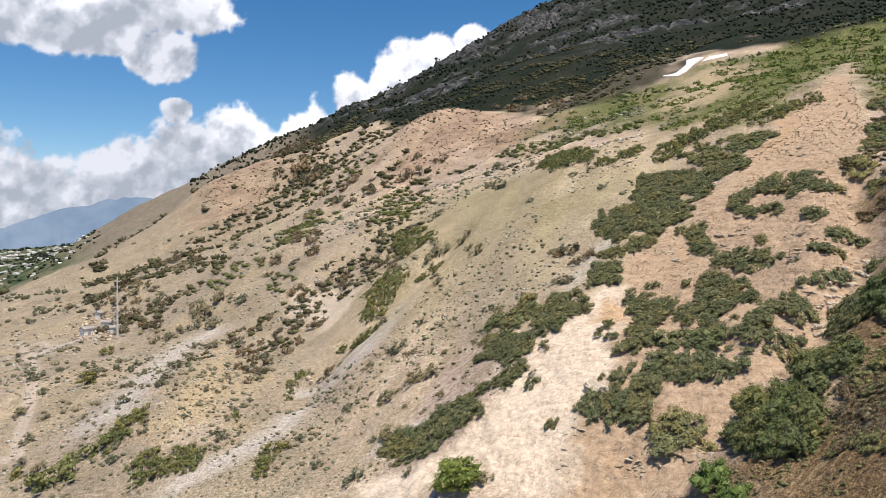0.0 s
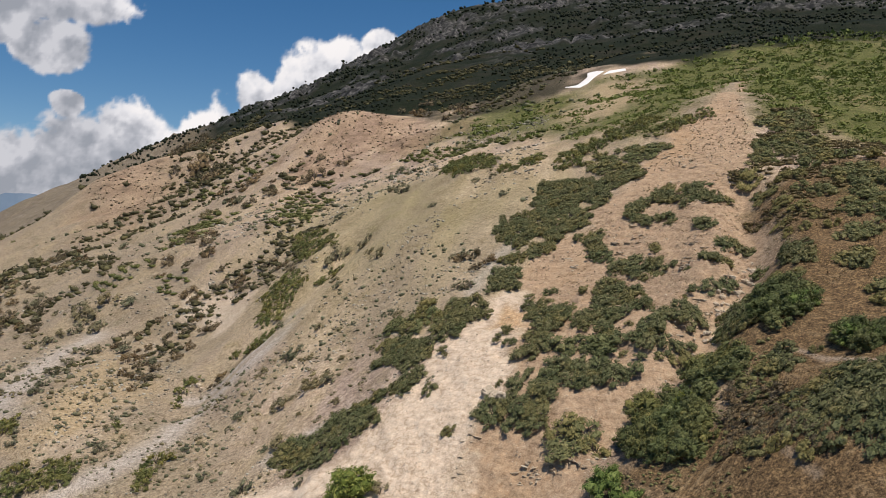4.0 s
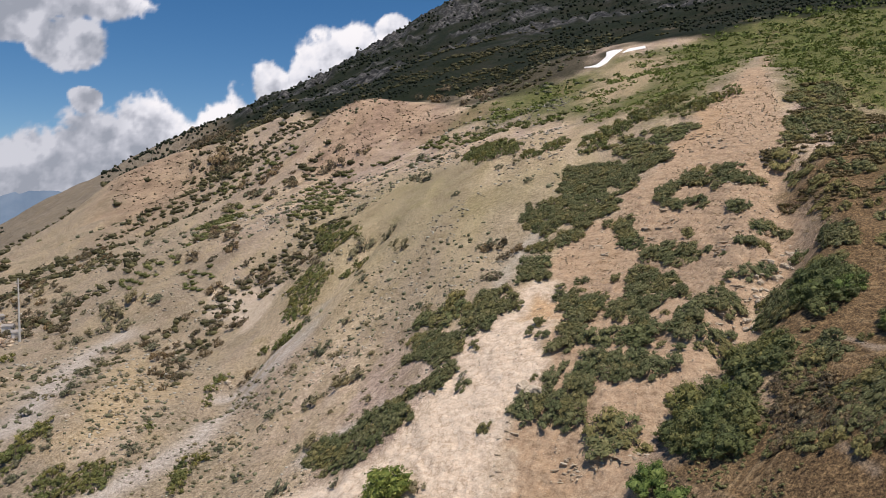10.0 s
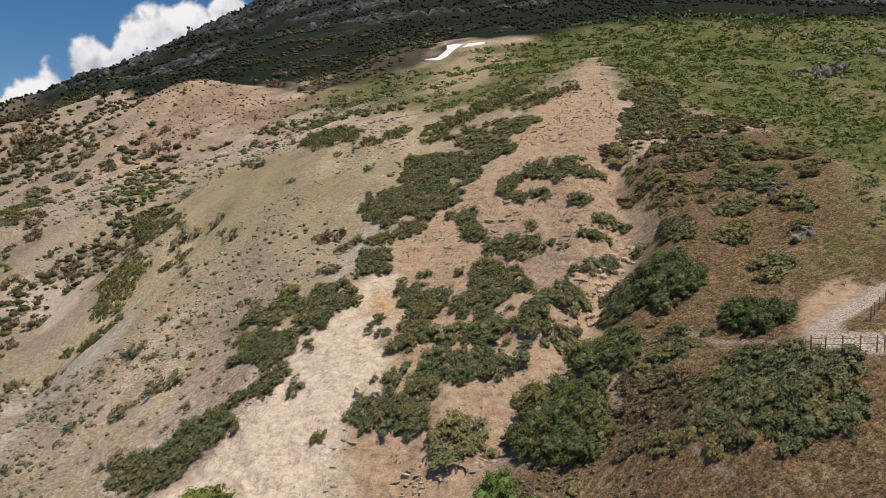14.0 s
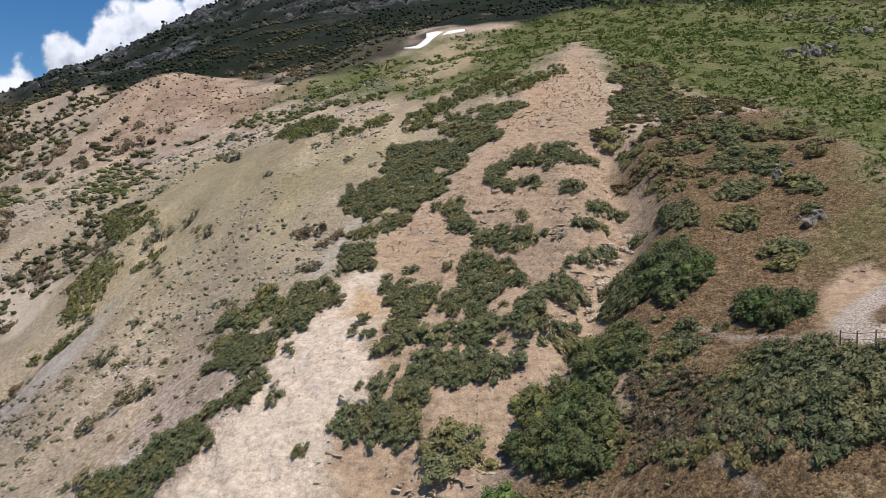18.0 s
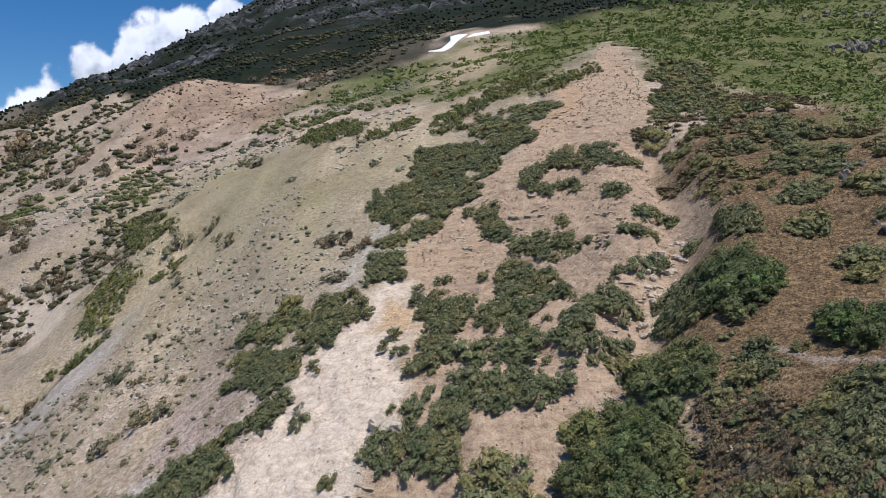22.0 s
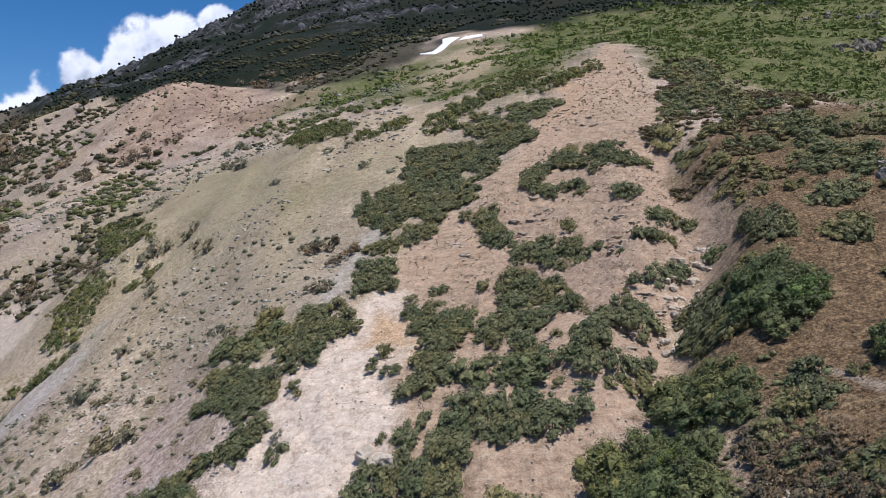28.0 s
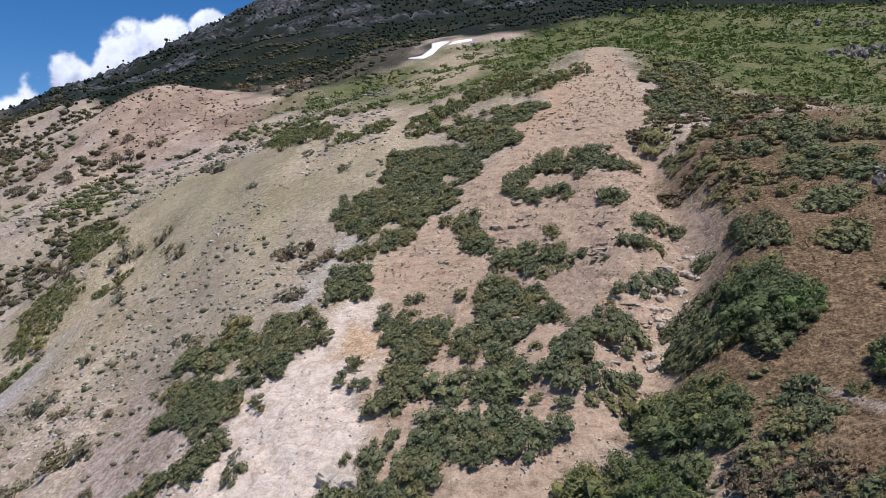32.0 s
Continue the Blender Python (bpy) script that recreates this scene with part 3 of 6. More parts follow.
GROUND = ground_material()
LEAF = {
    "oak": leaf_material("oak_leaves", (0.09, 0.097, 0.047), (0.132, 0.14, 0.065), (0.194, 0.188, 0.095)),
    "grove": leaf_material("grove_leaves", (0.076, 0.092, 0.042), (0.121, 0.141, 0.055), (0.195, 0.202, 0.081)),
    "upper": leaf_material("dry_oak_leaves", (0.101, 0.107, 0.049), (0.155, 0.158, 0.069), (0.227, 0.215, 0.101)),
    "green": leaf_material("bright_leaves", (0.08, 0.092, 0.034), (0.135, 0.146, 0.05), (0.205, 0.205, 0.08)),
    "small": leaf_material("sage_leaves", (0.108, 0.106, 0.067), (0.168, 0.162, 0.106), (0.252, 0.24, 0.156)),
    "brown": leaf_material("brown_leaves", (0.088, 0.07, 0.046), (0.14, 0.112, 0.07), (0.21, 0.17, 0.105)),
    "bright": leaf_material("fresh_leaves", (0.056, 0.09, 0.025), (0.124, 0.175, 0.044), (0.225, 0.265, 0.088)),
    "yellow": leaf_material("yellow_leaves", (0.11, 0.145, 0.03), (0.21, 0.26, 0.045), (0.33, 0.37, 0.08)),
}
BARK = plain("grey_bark", (0.06, 0.05, 0.04), (0.16, 0.13, 0.10), 8.0)
SNOW = plain("old_snow", (0.74, 0.76, 0.78), (0.88, 0.89, 0.9), 0.4, 0.6)
ROCK = plain("grey_rock", (0.048, 0.043, 0.037), (0.35, 0.31, 0.26), 1.5, 0.95, 0.8)
PALE_ROCK = plain("pale_rock", (0.34, 0.28, 0.21), (0.62, 0.55, 0.45), 1.5)
WOOD = plain("weathered_wood", (0.10, 0.08, 0.06), (0.22, 0.18, 0.14), 6.0)


# ---- small helpers ----
def mesh_of(name, verts, faces, mat, smooth=True):
    me = bpy.data.meshes.new(name)
    me.from_pydata(verts, [], faces)
    me.materials.append(mat)
    if smooth:
        me.polygons.foreach_set("use_smooth", np.ones(len(me.polygons), bool))
    me.update()
    return me


def part(name, mesh, parent, label=""):
    ob = new(name, mesh)
    ob.parent = parent
    if label:
        tagged(ob, label)
    return ob


# ---- ground: one sheet to the horizon ----
def build_ground():
    deg = np.concatenate([np.arange(-64, 54, 0.21), np.arange(54, 296, 3.0)])
    logs = np.concatenate([[math.log(0.002)], np.linspace(math.log(2), math.log(34), 24)[:-1], np.arange(math.log(34), math.log(58), 0.008), np.arange(math.log(58), math.log(190), 0.0042),
                           np.arange(math.log(190), math.log(620), 0.0085), np.linspace(math.log(620), math.log(4850), 110)])
    n_r, n_a = len(logs), len(deg)
    rr, aa = np.meshgrid(np.exp(logs), np.radians(deg), indexing="ij")
    x, y = (rr * np.sin(aa)).ravel(), (rr * np.cos(aa)).ravel()
    x[:n_a], y[:n_a] = 0.9, 0.4
    z = ground_height(x, y)
    r = np.hypot(x, y)
    bearing = np.degrees(np.arctan2(x, y))
    zone = {k: inside(p, x, y, 1.2, 3.0) for k, p in ZONES.items() if k in ("scarp", "scar", "paleone", "paletwo", "rust")}
    for k, s, w in (("dry", 4, 5), ("yellow", 30, 12), ("meadow", 8, 14), ("knoll", 9, 12), ("redcliff", 24, 22)):
        zone[k] = inside(ZONES[k], x, y, s, w, 14.0)
    zone["meadow"] = np.maximum.reduce([zone["meadow"], 0.9 * inside(ZONES["greenband"], x, y, 7.0, 10.0, 14.0), inside(ZONES["backmeadow"], x, y, 4.0, 5.0)])
    pale = np.maximum.reduce([zone["scarp"], zone["paleone"] * 0.55, zone["paletwo"] * 0.25])
    scar = zone["scar"] * (1 - pale)
    # runnels and ledges in the bare ground
    bare = np.maximum(pale, scar)
    fits = np.clip(2.0 / (0.0195 * r) - 0.4, 0, 1)
    u, v = 0.83 * x + 0.55 * y, 0.83 * y - 0.55 * x
    z += bare * fits * (-0.9 * np.abs(fbm(u / 3.4, v / 5.5, 4, 71)) + 0.25 * fbm(0.9 * x + 0.44 * y, 0.9 * y - 0.44 * x, 3, 83))
    # narrow sheep-track treads on the dry spur, broken ledges in the scar
    h0 = base_height(x, y)
    near = np.clip(1.6 - r / 110.0, 0, 1)
    tread = np.sin(2 * np.pi * (h0 / 0.62 + 2.4 * fbm(x / 5.0, y / 5.0, 3, 29))) * np.clip(0.5 + 1.6 * fbm(x / 2.2, y / 2.2, 2, 35), 0.1, 1)
    z += zone["dry"] * near * 0.13 * tread
    tread = zone["dry"] * near * np.clip(tread * 1.4 - 0.2, 0, 1) * np.clip(0.75 + 1.2 * fbm(x / 3.0, y / 3.0, 2, 33), 0, 1)
    step = h0 / 1.25 + 1.5 * fbm(x / 11.0, y / 11.0, 4, 37)
    step = step - np.floor(step)
    broken = np.clip(0.55 + 2.2 * fbm(x / 12.0, y / 12.0, 3, 39), 0, 1) * np.clip((r - 72) / 14.0, 0, 1) * np.clip(1.9 - r / 105.0, 0, 1)
    z += scar * broken * (0.95 * step**4 - 0.25)
    ledge = scar * broken * np.clip((step - 0.8) * 8.0, 0, 1)
    road = line_mask(LINES["road"], x, y, 1.35)
    road = np.maximum(road, line_mask(LINES["leftroad"], x, y, 1.3) * 0.75)
    gravel = np.maximum.reduce([np.exp(-((line_distance(LINES[n], x, y, 14.0) / (half * (1 + 0.5 * fbm(x / 5.0, y / 5.0, 3, 41)))) ** 2))
                                for n, half in (("gravel_one", 4.0), ("gravel_two", 2.6), ("gravel_three", 2.0), ("gravel_four", 1.6), ("gravel_five", 1.6), ("gravel_six", 4.0))])
    tuft = inside(ZONES["tuftpatch"], x, y, 6.0, 8.0)
    tan = np.maximum(inside(ZONES["tanslope"], x, y, 5.0, 5.0), 0.8 * tuft)
    trail = np.maximum(line_mask(LINES["trail"], x, y, 0.32), line_mask(LINES["hillpath"], x, y, 0.3) * 0.6)
    cut = inside(LINES["cutbank"], x, y, 0.6, 0.6)
    scar = np.maximum(scar, cut)
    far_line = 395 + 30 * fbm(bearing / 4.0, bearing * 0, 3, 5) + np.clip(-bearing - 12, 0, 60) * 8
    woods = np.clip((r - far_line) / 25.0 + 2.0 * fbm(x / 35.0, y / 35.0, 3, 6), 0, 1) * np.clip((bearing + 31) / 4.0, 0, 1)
    # The cloud-shaded slope by the snow is painted in the dark woods colour.
    woods = np.maximum(woods, 0.85 * inside(ZONES["shadeslope"], x, y, 4.0, 8.0, 12.0) * np.clip(0.95 + 0.8 * fbm(x / 16.0, y / 16.0, 3, 8), 0, 1))
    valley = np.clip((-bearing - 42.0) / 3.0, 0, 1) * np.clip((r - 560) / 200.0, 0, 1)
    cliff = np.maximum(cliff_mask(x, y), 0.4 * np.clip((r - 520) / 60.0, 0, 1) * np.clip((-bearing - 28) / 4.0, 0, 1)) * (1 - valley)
    faces = []
    i = np.arange(n_r - 1)[:, None] * n_a
    j = np.arange(n_a)[None, :]
    k = (j + 1) % n_a
    quads = np.stack([i + j, i + n_a + j, i + n_a + k, i + k], -1).reshape(-1, 4)
    me = bpy.data.meshes.new("ground")
    me.vertices.add(len(x))
    me.vertices.foreach_set("co", np.stack([x, y, z], 1).ravel())
    me.loops.add(quads.size)
    me.loops.foreach_set("vertex_index", quads.ravel().astype(np.int32))
    me.polygons.add(len(quads))
    me.polygons.foreach_set("loop_start", np.arange(0, quads.size, 4, dtype=np.int32))
    me.polygons.foreach_set("use_smooth", np.ones(len(quads), bool))
    me.update(calc_edges=True)
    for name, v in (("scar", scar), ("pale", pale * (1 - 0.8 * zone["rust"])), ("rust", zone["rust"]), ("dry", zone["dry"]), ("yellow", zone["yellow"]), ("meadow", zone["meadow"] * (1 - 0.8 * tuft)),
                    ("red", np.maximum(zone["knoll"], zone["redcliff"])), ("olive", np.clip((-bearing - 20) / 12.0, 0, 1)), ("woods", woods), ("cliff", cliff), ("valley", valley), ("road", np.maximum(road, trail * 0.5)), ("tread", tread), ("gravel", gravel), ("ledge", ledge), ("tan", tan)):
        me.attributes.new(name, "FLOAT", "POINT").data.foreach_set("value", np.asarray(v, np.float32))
    me.materials.append(GROUND)
    ob = new("ground", me)
    tagged(ob, "dry mountain hillside of grass, gravel and bare pale scree", "hillside", kind="structure")
    return ob


build_ground()


# ---- shrubs ----
def ico_base():
    b = bmesh.new()
    bmesh.ops.create_icosphere(b, subdivisions=1, radius=1.0)
    v, f = np.array([q.co[:] for q in b.verts]), np.array([[q.index for q in p.verts] for p in b.faces])
    b.free()
    return v, f


ICO_V, ICO_F = ico_base()


def crown_mesh(name, seed, mat, leaves=620, lobes=13, flat=0.6, leaf=0.04):
    """A dome of small leafy clumps, each a rough core under many single leaves."""
    rng = np.random.default_rng(seed)
    a, d = rng.uniform(0, 2 * np.pi, lobes), 0.42 * np.sqrt(rng.uniform(0, 1, lobes))
    rad = rng.uniform(0.10, 0.185, lobes) * (1.15 - 0.9 * d)
    top = np.sqrt(np.clip(1 - (d / 0.5) ** 2, 0, 1))
    centres = np.stack([d * np.cos(a), d * np.sin(a), flat * (0.06 + 0.78 * top * rng.uniform(0.08, 1.0, lobes))], 1)
    wob = 1 + 0.25 * rng.standard_normal((lobes, len(ICO_V), 1))
    core = centres[:, None] + ICO_V[None] * wob * (rad * 0.72)[:, None, None]
    core[..., 2] = np.maximum(core[..., 2], 0.0)
    faces = (ICO_F[None] + (np.arange(lobes) * len(ICO_V))[:, None, None]).reshape(-1, 3)
    pick = rng.integers(0, lobes, leaves)
    way = rng.standard_normal((leaves, 3))
    way /= np.linalg.norm(way, axis=1, keepdims=True)
    way[:, 2] = np.where(way[:, 2] < -0.3, -way[:, 2], way[:, 2])
    c = centres[pick] + way * (rad[pick] * rng.uniform(0.7, 1.45, leaves))[:, None]
    c[:, 2] = np.maximum(c[:, 2], 0.015)
    nrm = way + 0.7 * rng.standard_normal((leaves, 3))
    u = np.cross(nrm, rng.standard_normal((leaves, 3)))
    u /= np.linalg.norm(u, axis=1, keepdims=True) + 1e-9
    v = np.cross(nrm / np.linalg.norm(nrm, axis=1, keepdims=True), u)
    sz = (leaf * rng.uniform(0.55, 1.3, leaves))[:, None]
    tri = np.stack([c - u * sz, c - v * sz * 0.8, c + u * sz + v * sz * 0.5], 1).reshape(-1, 3)
    verts = np.concatenate([core.reshape(-1, 3), tri])
    faces = np.concatenate([faces, np.arange(len(tri)).reshape(-1, 3) + lobes * len(ICO_V)])
    return mesh_of(name, verts.tolist(), faces.tolist(), mat, smooth=False)


def stem_mesh(name, seed):
    rng = np.random.default_rng(seed)
    verts, faces = [], []
    for n in range(5):
        a = rng.uniform(0, 2 * np.pi)
        lean = 0.22 * rng.uniform(0.3, 1)
        for lvl, (h, rad) in enumerate(((-0.12, 0.02), (0.15, 0.015), (0.4, 0.006))):
            for k in range(5):
                b = 2 * np.pi * k / 5
                verts.append((math.cos(a) * (0.05 + lean * max(h, 0) * 2) + rad * math.cos(b), math.sin(a) * (0.05 + lean * max(h, 0) * 2) + rad * math.sin(b), h))
        s = n * 15
        for lvl in range(2):
            for k in range(5):
                faces.append([s + lvl * 5 + k, s + lvl * 5 + (k + 1) % 5, s + lvl * 5 + 5 + (k + 1) % 5, s + lvl * 5 + 5 + k])
    return mesh_of(name, verts, faces, BARK)


SHRUB_LABEL = {
    "oak": ("dense dark green scrub oak clump on bare slope", "shrub", "single scrub oaks"),
    "grove": ("tall leafy dark green scrub oak in the gully", "tree", "gully grove"),
    "upper": ("olive green scrub oak turning brown on the spur", "shrub", "single spur oaks"),
    "green": ("bright green low shrub along a gully line", "shrub", "gully shrubs"),
    "small": ("small grey green sagebrush on the dry slope", "shrub", "scattered sagebrush"),
    "brown": ("brownish half-dry low shrub on eroded slope", "shrub", "dry shrubs"),
    "bright": ("fresh green leafy young tree beside the gully", "tree", "fresh green trees"),
    "yellow": ("yellow green young maple tree among dark oaks", "tree", ""),
}
SHRUB_NAME = {"oak": "oak_shrub", "grove": "oak_tree", "upper": "dry_oak_shrub", "green": "green_shrub", "small": "sagebrush", "brown": "brown_shrub", "bright": "green_tree", "yellow": "maple_tree"}
CROWNS = {}
for kind_no, kind in enumerate(LEAF):
    CROWNS[kind] = [crown_mesh("crown", 100 * kind_no + n, LEAF[kind], 270 if kind in ("small", "brown", "green") else 1900 if kind in ("grove", "bright", "yellow") else 500,
                               9 if kind in ("small", "brown", "green") else 34 if kind in ("grove", "bright", "yellow") else 16,
                               0.85 if kind in ("grove", "yellow", "bright") else 0.62, 0.030 if kind in ("grove", "bright", "yellow") else 0.046) for n in range(5)]
STEMS = [stem_mesh("trunk", n) for n in range(2)]
shrub_rng = np.random.default_rng(11)


def grow(ob, m):
    """Sets a plant part in place: matrix_parent_inverse also holds the shear along the slope."""
    ob.matrix_parent_inverse = m


def on_slope(x, y):
    """Heights of the ground at some spots, and shears that lay a thing's foot along the slope there."""
    x, y = np.atleast_1d(np.asarray(x, float)), np.atleast_1d(np.asarray(y, float))
    z = ground_height(x, y)
    dx = (ground_height(x + 0.9, y) - ground_height(x - 0.9, y)) / 1.8
    dy = (ground_height(x, y + 0.9) - ground_height(x, y - 0.9)) / 1.8
    steep = np.maximum(1.0, np.hypot(dx, dy) / 1.1)
    return z, [Matrix(((1, 0, 0, 0), (0, 1, 0, 0), (0.8 * a / c, 0.8 * b / c, 1, 0), (0, 0, 0, 1))) for a, b, c in zip(dx, dy, steep)]


def add_shrub(kind, x, y, width, height=1.0):
    z, lean = on_slope(x, y)
    z, lean = float(z[0]), lean[0].lerp(Matrix.Identity(4), 0.5 if kind in ("grove", "bright", "yellow") else 0.0)
    base = new(SHRUB_NAME[kind])
    label, category, group = SHRUB_LABEL[kind]
    tagged(base, label, category, group)
    w = width * 1.12
    base.location = (x, y, z)
    m = Matrix.Translation((0, 0, -0.06 * w)) @ lean @ Matrix.Rotation(shrub_rng.uniform(0, 6.28), 4, "Z") @ Matrix.Diagonal((w * shrub_rng.uniform(0.85, 1.2), w * shrub_rng.uniform(0.85, 1.2), w * height, 1))
    grow(part("crown", CROWNS[kind][shrub_rng.integers(5)], base), m)
    grow(part("trunk", STEMS[shrub_rng.integers(2)], base), m)
    return base


THICKETS = []
THICKETS.append(("oak", [(-35.3, 77.0), (-36.0, 80.2), (-29.7, 79.1), (-28.0, 82.6), (-23.7, 83.0), (-21.8, 78.3), (-22.0, 75.6), (-25.2, 73.9), (-27.9, 73.1), (-30.6, 72.3), (-33.6, 73.5)]))
THICKETS.append(("oak", [(-23.7, 83.3), (-20.6, 83.1), (-19.0, 84.1), (-18.1, 85.7), (-16.4, 83.0), (-18.2, 80.2), (-20.5, 80.2), (-22.4, 81.0)]))
THICKETS.append(("oak", [(-26.0, 92.8), (-26.5, 96.3), (-25.9, 99.3), (-21.4, 95.0), (-18.4, 93.8), (-16.3, 89.4), (-17.1, 86.8), (-17.9, 84.7), (-18.9, 83.6), (-21.6, 87.4), (-24.3, 90.5)]))
THICKETS.append(("oak", [(-17.4, 99.9), (-17.6, 103.5), (-14.1, 102.4), (-12.9, 95.4), (-12.6, 90.9), (-15.2, 90.5), (-16.7, 93.7)]))
THICKETS.append(("oak", [(-13.3, 98.6), (-12.6, 101.7), (-11.0, 100.1), (-9.5, 95.9), (-11.2, 95.2), (-12.3, 93.8)]))
THICKETS.append(("oak", [(-10.9, 103.5), (-10.8, 110.7), (-7.3, 112.4), (-6.0, 109.6), (-6.0, 103.5), (-8.2, 102.2)]))
THICKETS.append(("oak", [(-11.2, 114.6), (-8.4, 116.7), (-4.2, 117.6), (-2.6, 120.5), (0.8, 119.7), (-1.7, 114.8), (-5.8, 113.4), (-8.2, 113.0)]))
THICKETS.append(("oak", [(-12.9, 130.0), (-12.8, 134.1), (-6.5, 131.9), (-4.9, 146.0), (0.3, 143.5), (6.3, 141.9), (13.4, 141.4), (12.8, 135.7), (9.1, 132.0), (8.4, 128.3), (5.5, 126.3), (4.7, 120.5), (1.7, 119.9), (-2.6, 121.3), (-6.8, 119.0), (-10.3, 120.2)]))
THICKETS.append(("oak", [(10.1, 122.0), (11.6, 124.3), (14.7, 123.9), (14.3, 118.2), (17.5, 116.8), (18.9, 113.2), (18.2, 111.3), (14.0, 115.4), (11.3, 117.5)]))
THICKETS.append(("oak", [(15.6, 124.6), (17.1, 128.7), (19.1, 126.6), (18.4, 120.0), (16.7, 119.7)]))
THICKETS.append(("oak", [(18.8, 119.5), (21.4, 127.0), (24.6, 123.1), (24.0, 118.0), (19.9, 116.5)]))
THICKETS.append(("oak", [(22.8, 116.3), (25.4, 120.8), (29.0, 121.2), (28.8, 118.7), (24.3, 113.7)]))
THICKETS.append(("oak", [(19.6, 108.6), (21.0, 109.7), (24.0, 109.2), (23.2, 104.3), (20.7, 104.7)]))
THICKETS.append(("oak", [(23.6, 101.5), (25.3, 103.9), (26.0, 102.3), (27.9, 100.3), (27.5, 97.7), (25.9, 99.2), (23.7, 100.3)]))
THICKETS.append(("oak", [(19.9, 95.0), (21.6, 97.4), (22.2, 95.3), (20.8, 92.4)]))
THICKETS.append(("oak", [(22.1, 95.3), (24.8, 97.8), (24.2, 95.3), (22.4, 93.7)]))
THICKETS.append(("oak", [(2.1, 117.3), (3.4, 119.2), (7.0, 116.6), (6.8, 113.7), (4.8, 113.9)]))
THICKETS.append(("oak", [(4.8, 113.9), (7.8, 110.4), (7.8, 106.7), (5.3, 108.7)]))
THICKETS.append(("oak", [(7.4, 105.7), (11.8, 104.9), (11.9, 100.2), (9.1, 100.8), (7.5, 102.7)]))
THICKETS.append(("oak", [(11.9, 100.2), (13.3, 104.6), (15.1, 106.9), (16.4, 105.3), (16.6, 98.5), (15.0, 97.6), (13.4, 98.5)]))
THICKETS.append(("oak", [(17.1, 90.6), (20.1, 89.7), (22.9, 90.9), (24.2, 90.8), (23.1, 89.1), (18.4, 87.8)]))
THICKETS.append(("oak", [(4.9, 96.5), (6.1, 99.3), (9.1, 100.8), (10.8, 96.9), (13.6, 90.7), (13.4, 88.0), (10.3, 88.4), (8.7, 85.4), (6.3, 85.6), (4.8, 90.4)]))
THICKETS.append(("oak", [(13.3, 85.6), (15.6, 86.5), (17.2, 85.2), (18.7, 84.0), (19.3, 83.0), (16.4, 81.7), (13.0, 82.0)]))
THICKETS.append(("oak", [(-3.5, 89.6), (-3.4, 96.4), (-0.9, 96.3), (2.4, 93.6), (2.8, 88.4), (2.0, 84.7), (-0.4, 85.2), (-2.2, 87.1)]))
THICKETS.append(("oak", [(2.6, 90.7), (4.3, 93.0), (5.8, 87.0), (5.0, 84.1), (2.7, 86.8)]))
THICKETS.append(("oak", [(-4.9, 99.5), (-3.8, 101.1), (-3.2, 96.3), (-4.4, 96.4)]))
THICKETS.append(("oak", [(-3.4, 85.5), (-2.2, 86.4), (0.2, 83.6), (0.2, 81.5), (-2.1, 82.1)]))
THICKETS.append(("oak", [(-4.5, 82.3), (-2.1, 82.6), (0.1, 79.0), (3.4, 77.5), (-1.0, 77.8), (-3.2, 79.1)]))
THICKETS.append(("oak", [(6.2, 83.8), (8.6, 84.4), (8.8, 80.7), (6.0, 81.3)]))
THICKETS.append(("oak", [(9.6, 78.9), (10.5, 83.0), (13.9, 80.9), (14.6, 78.6), (13.2, 77.1), (10.0, 77.3)]))
THICKETS.append(("oak", [(13.9, 77.8), (16.4, 79.3), (17.3, 78.1), (16.5, 75.2), (14.8, 74.6)]))
THICKETS.append(("oak", [(-4.4, 76.8), (-3.8, 78.9), (-2.7, 78.4), (-1.5, 75.8), (-3.2, 75.8)]))
THICKETS.append(("oak", [(-1.0, 75.5), (-0.4, 77.6), (3.4, 77.1), (7.6, 75.7), (8.3, 72.8), (6.1, 71.4), (3.0, 71.6), (1.1, 72.9), (-0.5, 74.2)]))
THICKETS.append(("oak", [(7.8, 72.9), (8.5, 74.3), (10.6, 74.2), (11.4, 72.4), (9.2, 72.1)]))
THICKETS.append(("oak", [(-9.1, 72.8), (-5.2, 73.9), (-4.8, 76.3), (-2.1, 75.3), (1.1, 73.3), (1.4, 69.3), (-0.1, 68.5), (-4.0, 68.9), (-6.6, 70.4)]))
THICKETS.append(("upper", [(-24.2, 103.0), (-23.9, 106.9), (-19.7, 104.6), (-17.7, 101.8), (-16.7, 93.7), (-20.0, 95.2), (-25.5, 100.6), (-27.5, 104.1)]))
THICKETS.append(("upper", [(0.8, 66.9), (2.8, 67.4), (5.1, 67.0), (7.1, 66.1), (6.6, 62.3), (2.1, 63.7)]))
THICKETS.append(("upper", [(0.2, 81.0), (2.5, 81.7), (8.1, 80.0), (8.2, 76.3), (4.5, 77.3), (0.7, 79.6)]))
THICKETS.append(("upper", [(3.1, 151.8), (7.1, 154.9), (15.7, 153.0), (22.2, 152.7), (22.0, 148.0), (15.5, 142.4), (13.5, 133.5), (9.4, 141.4), (3.4, 145.6)]))
THICKETS.append(("upper", [(39.5, 156.4), (43.0, 165.2), (53.0, 163.5), (48.9, 154.5), (43.0, 153.0)]))
THICKETS.append(("upper", [(33.3, 132.6), (38.0, 144.8), (44.0, 149.2), (51.9, 141.9), (44.8, 125.5), (37.8, 129.0), (33.4, 129.5)]))
THICKETS.append(("upper", [(30.1, 124.1), (32.8, 127.5), (34.0, 122.2), (32.8, 120.9), (30.6, 122.3)]))
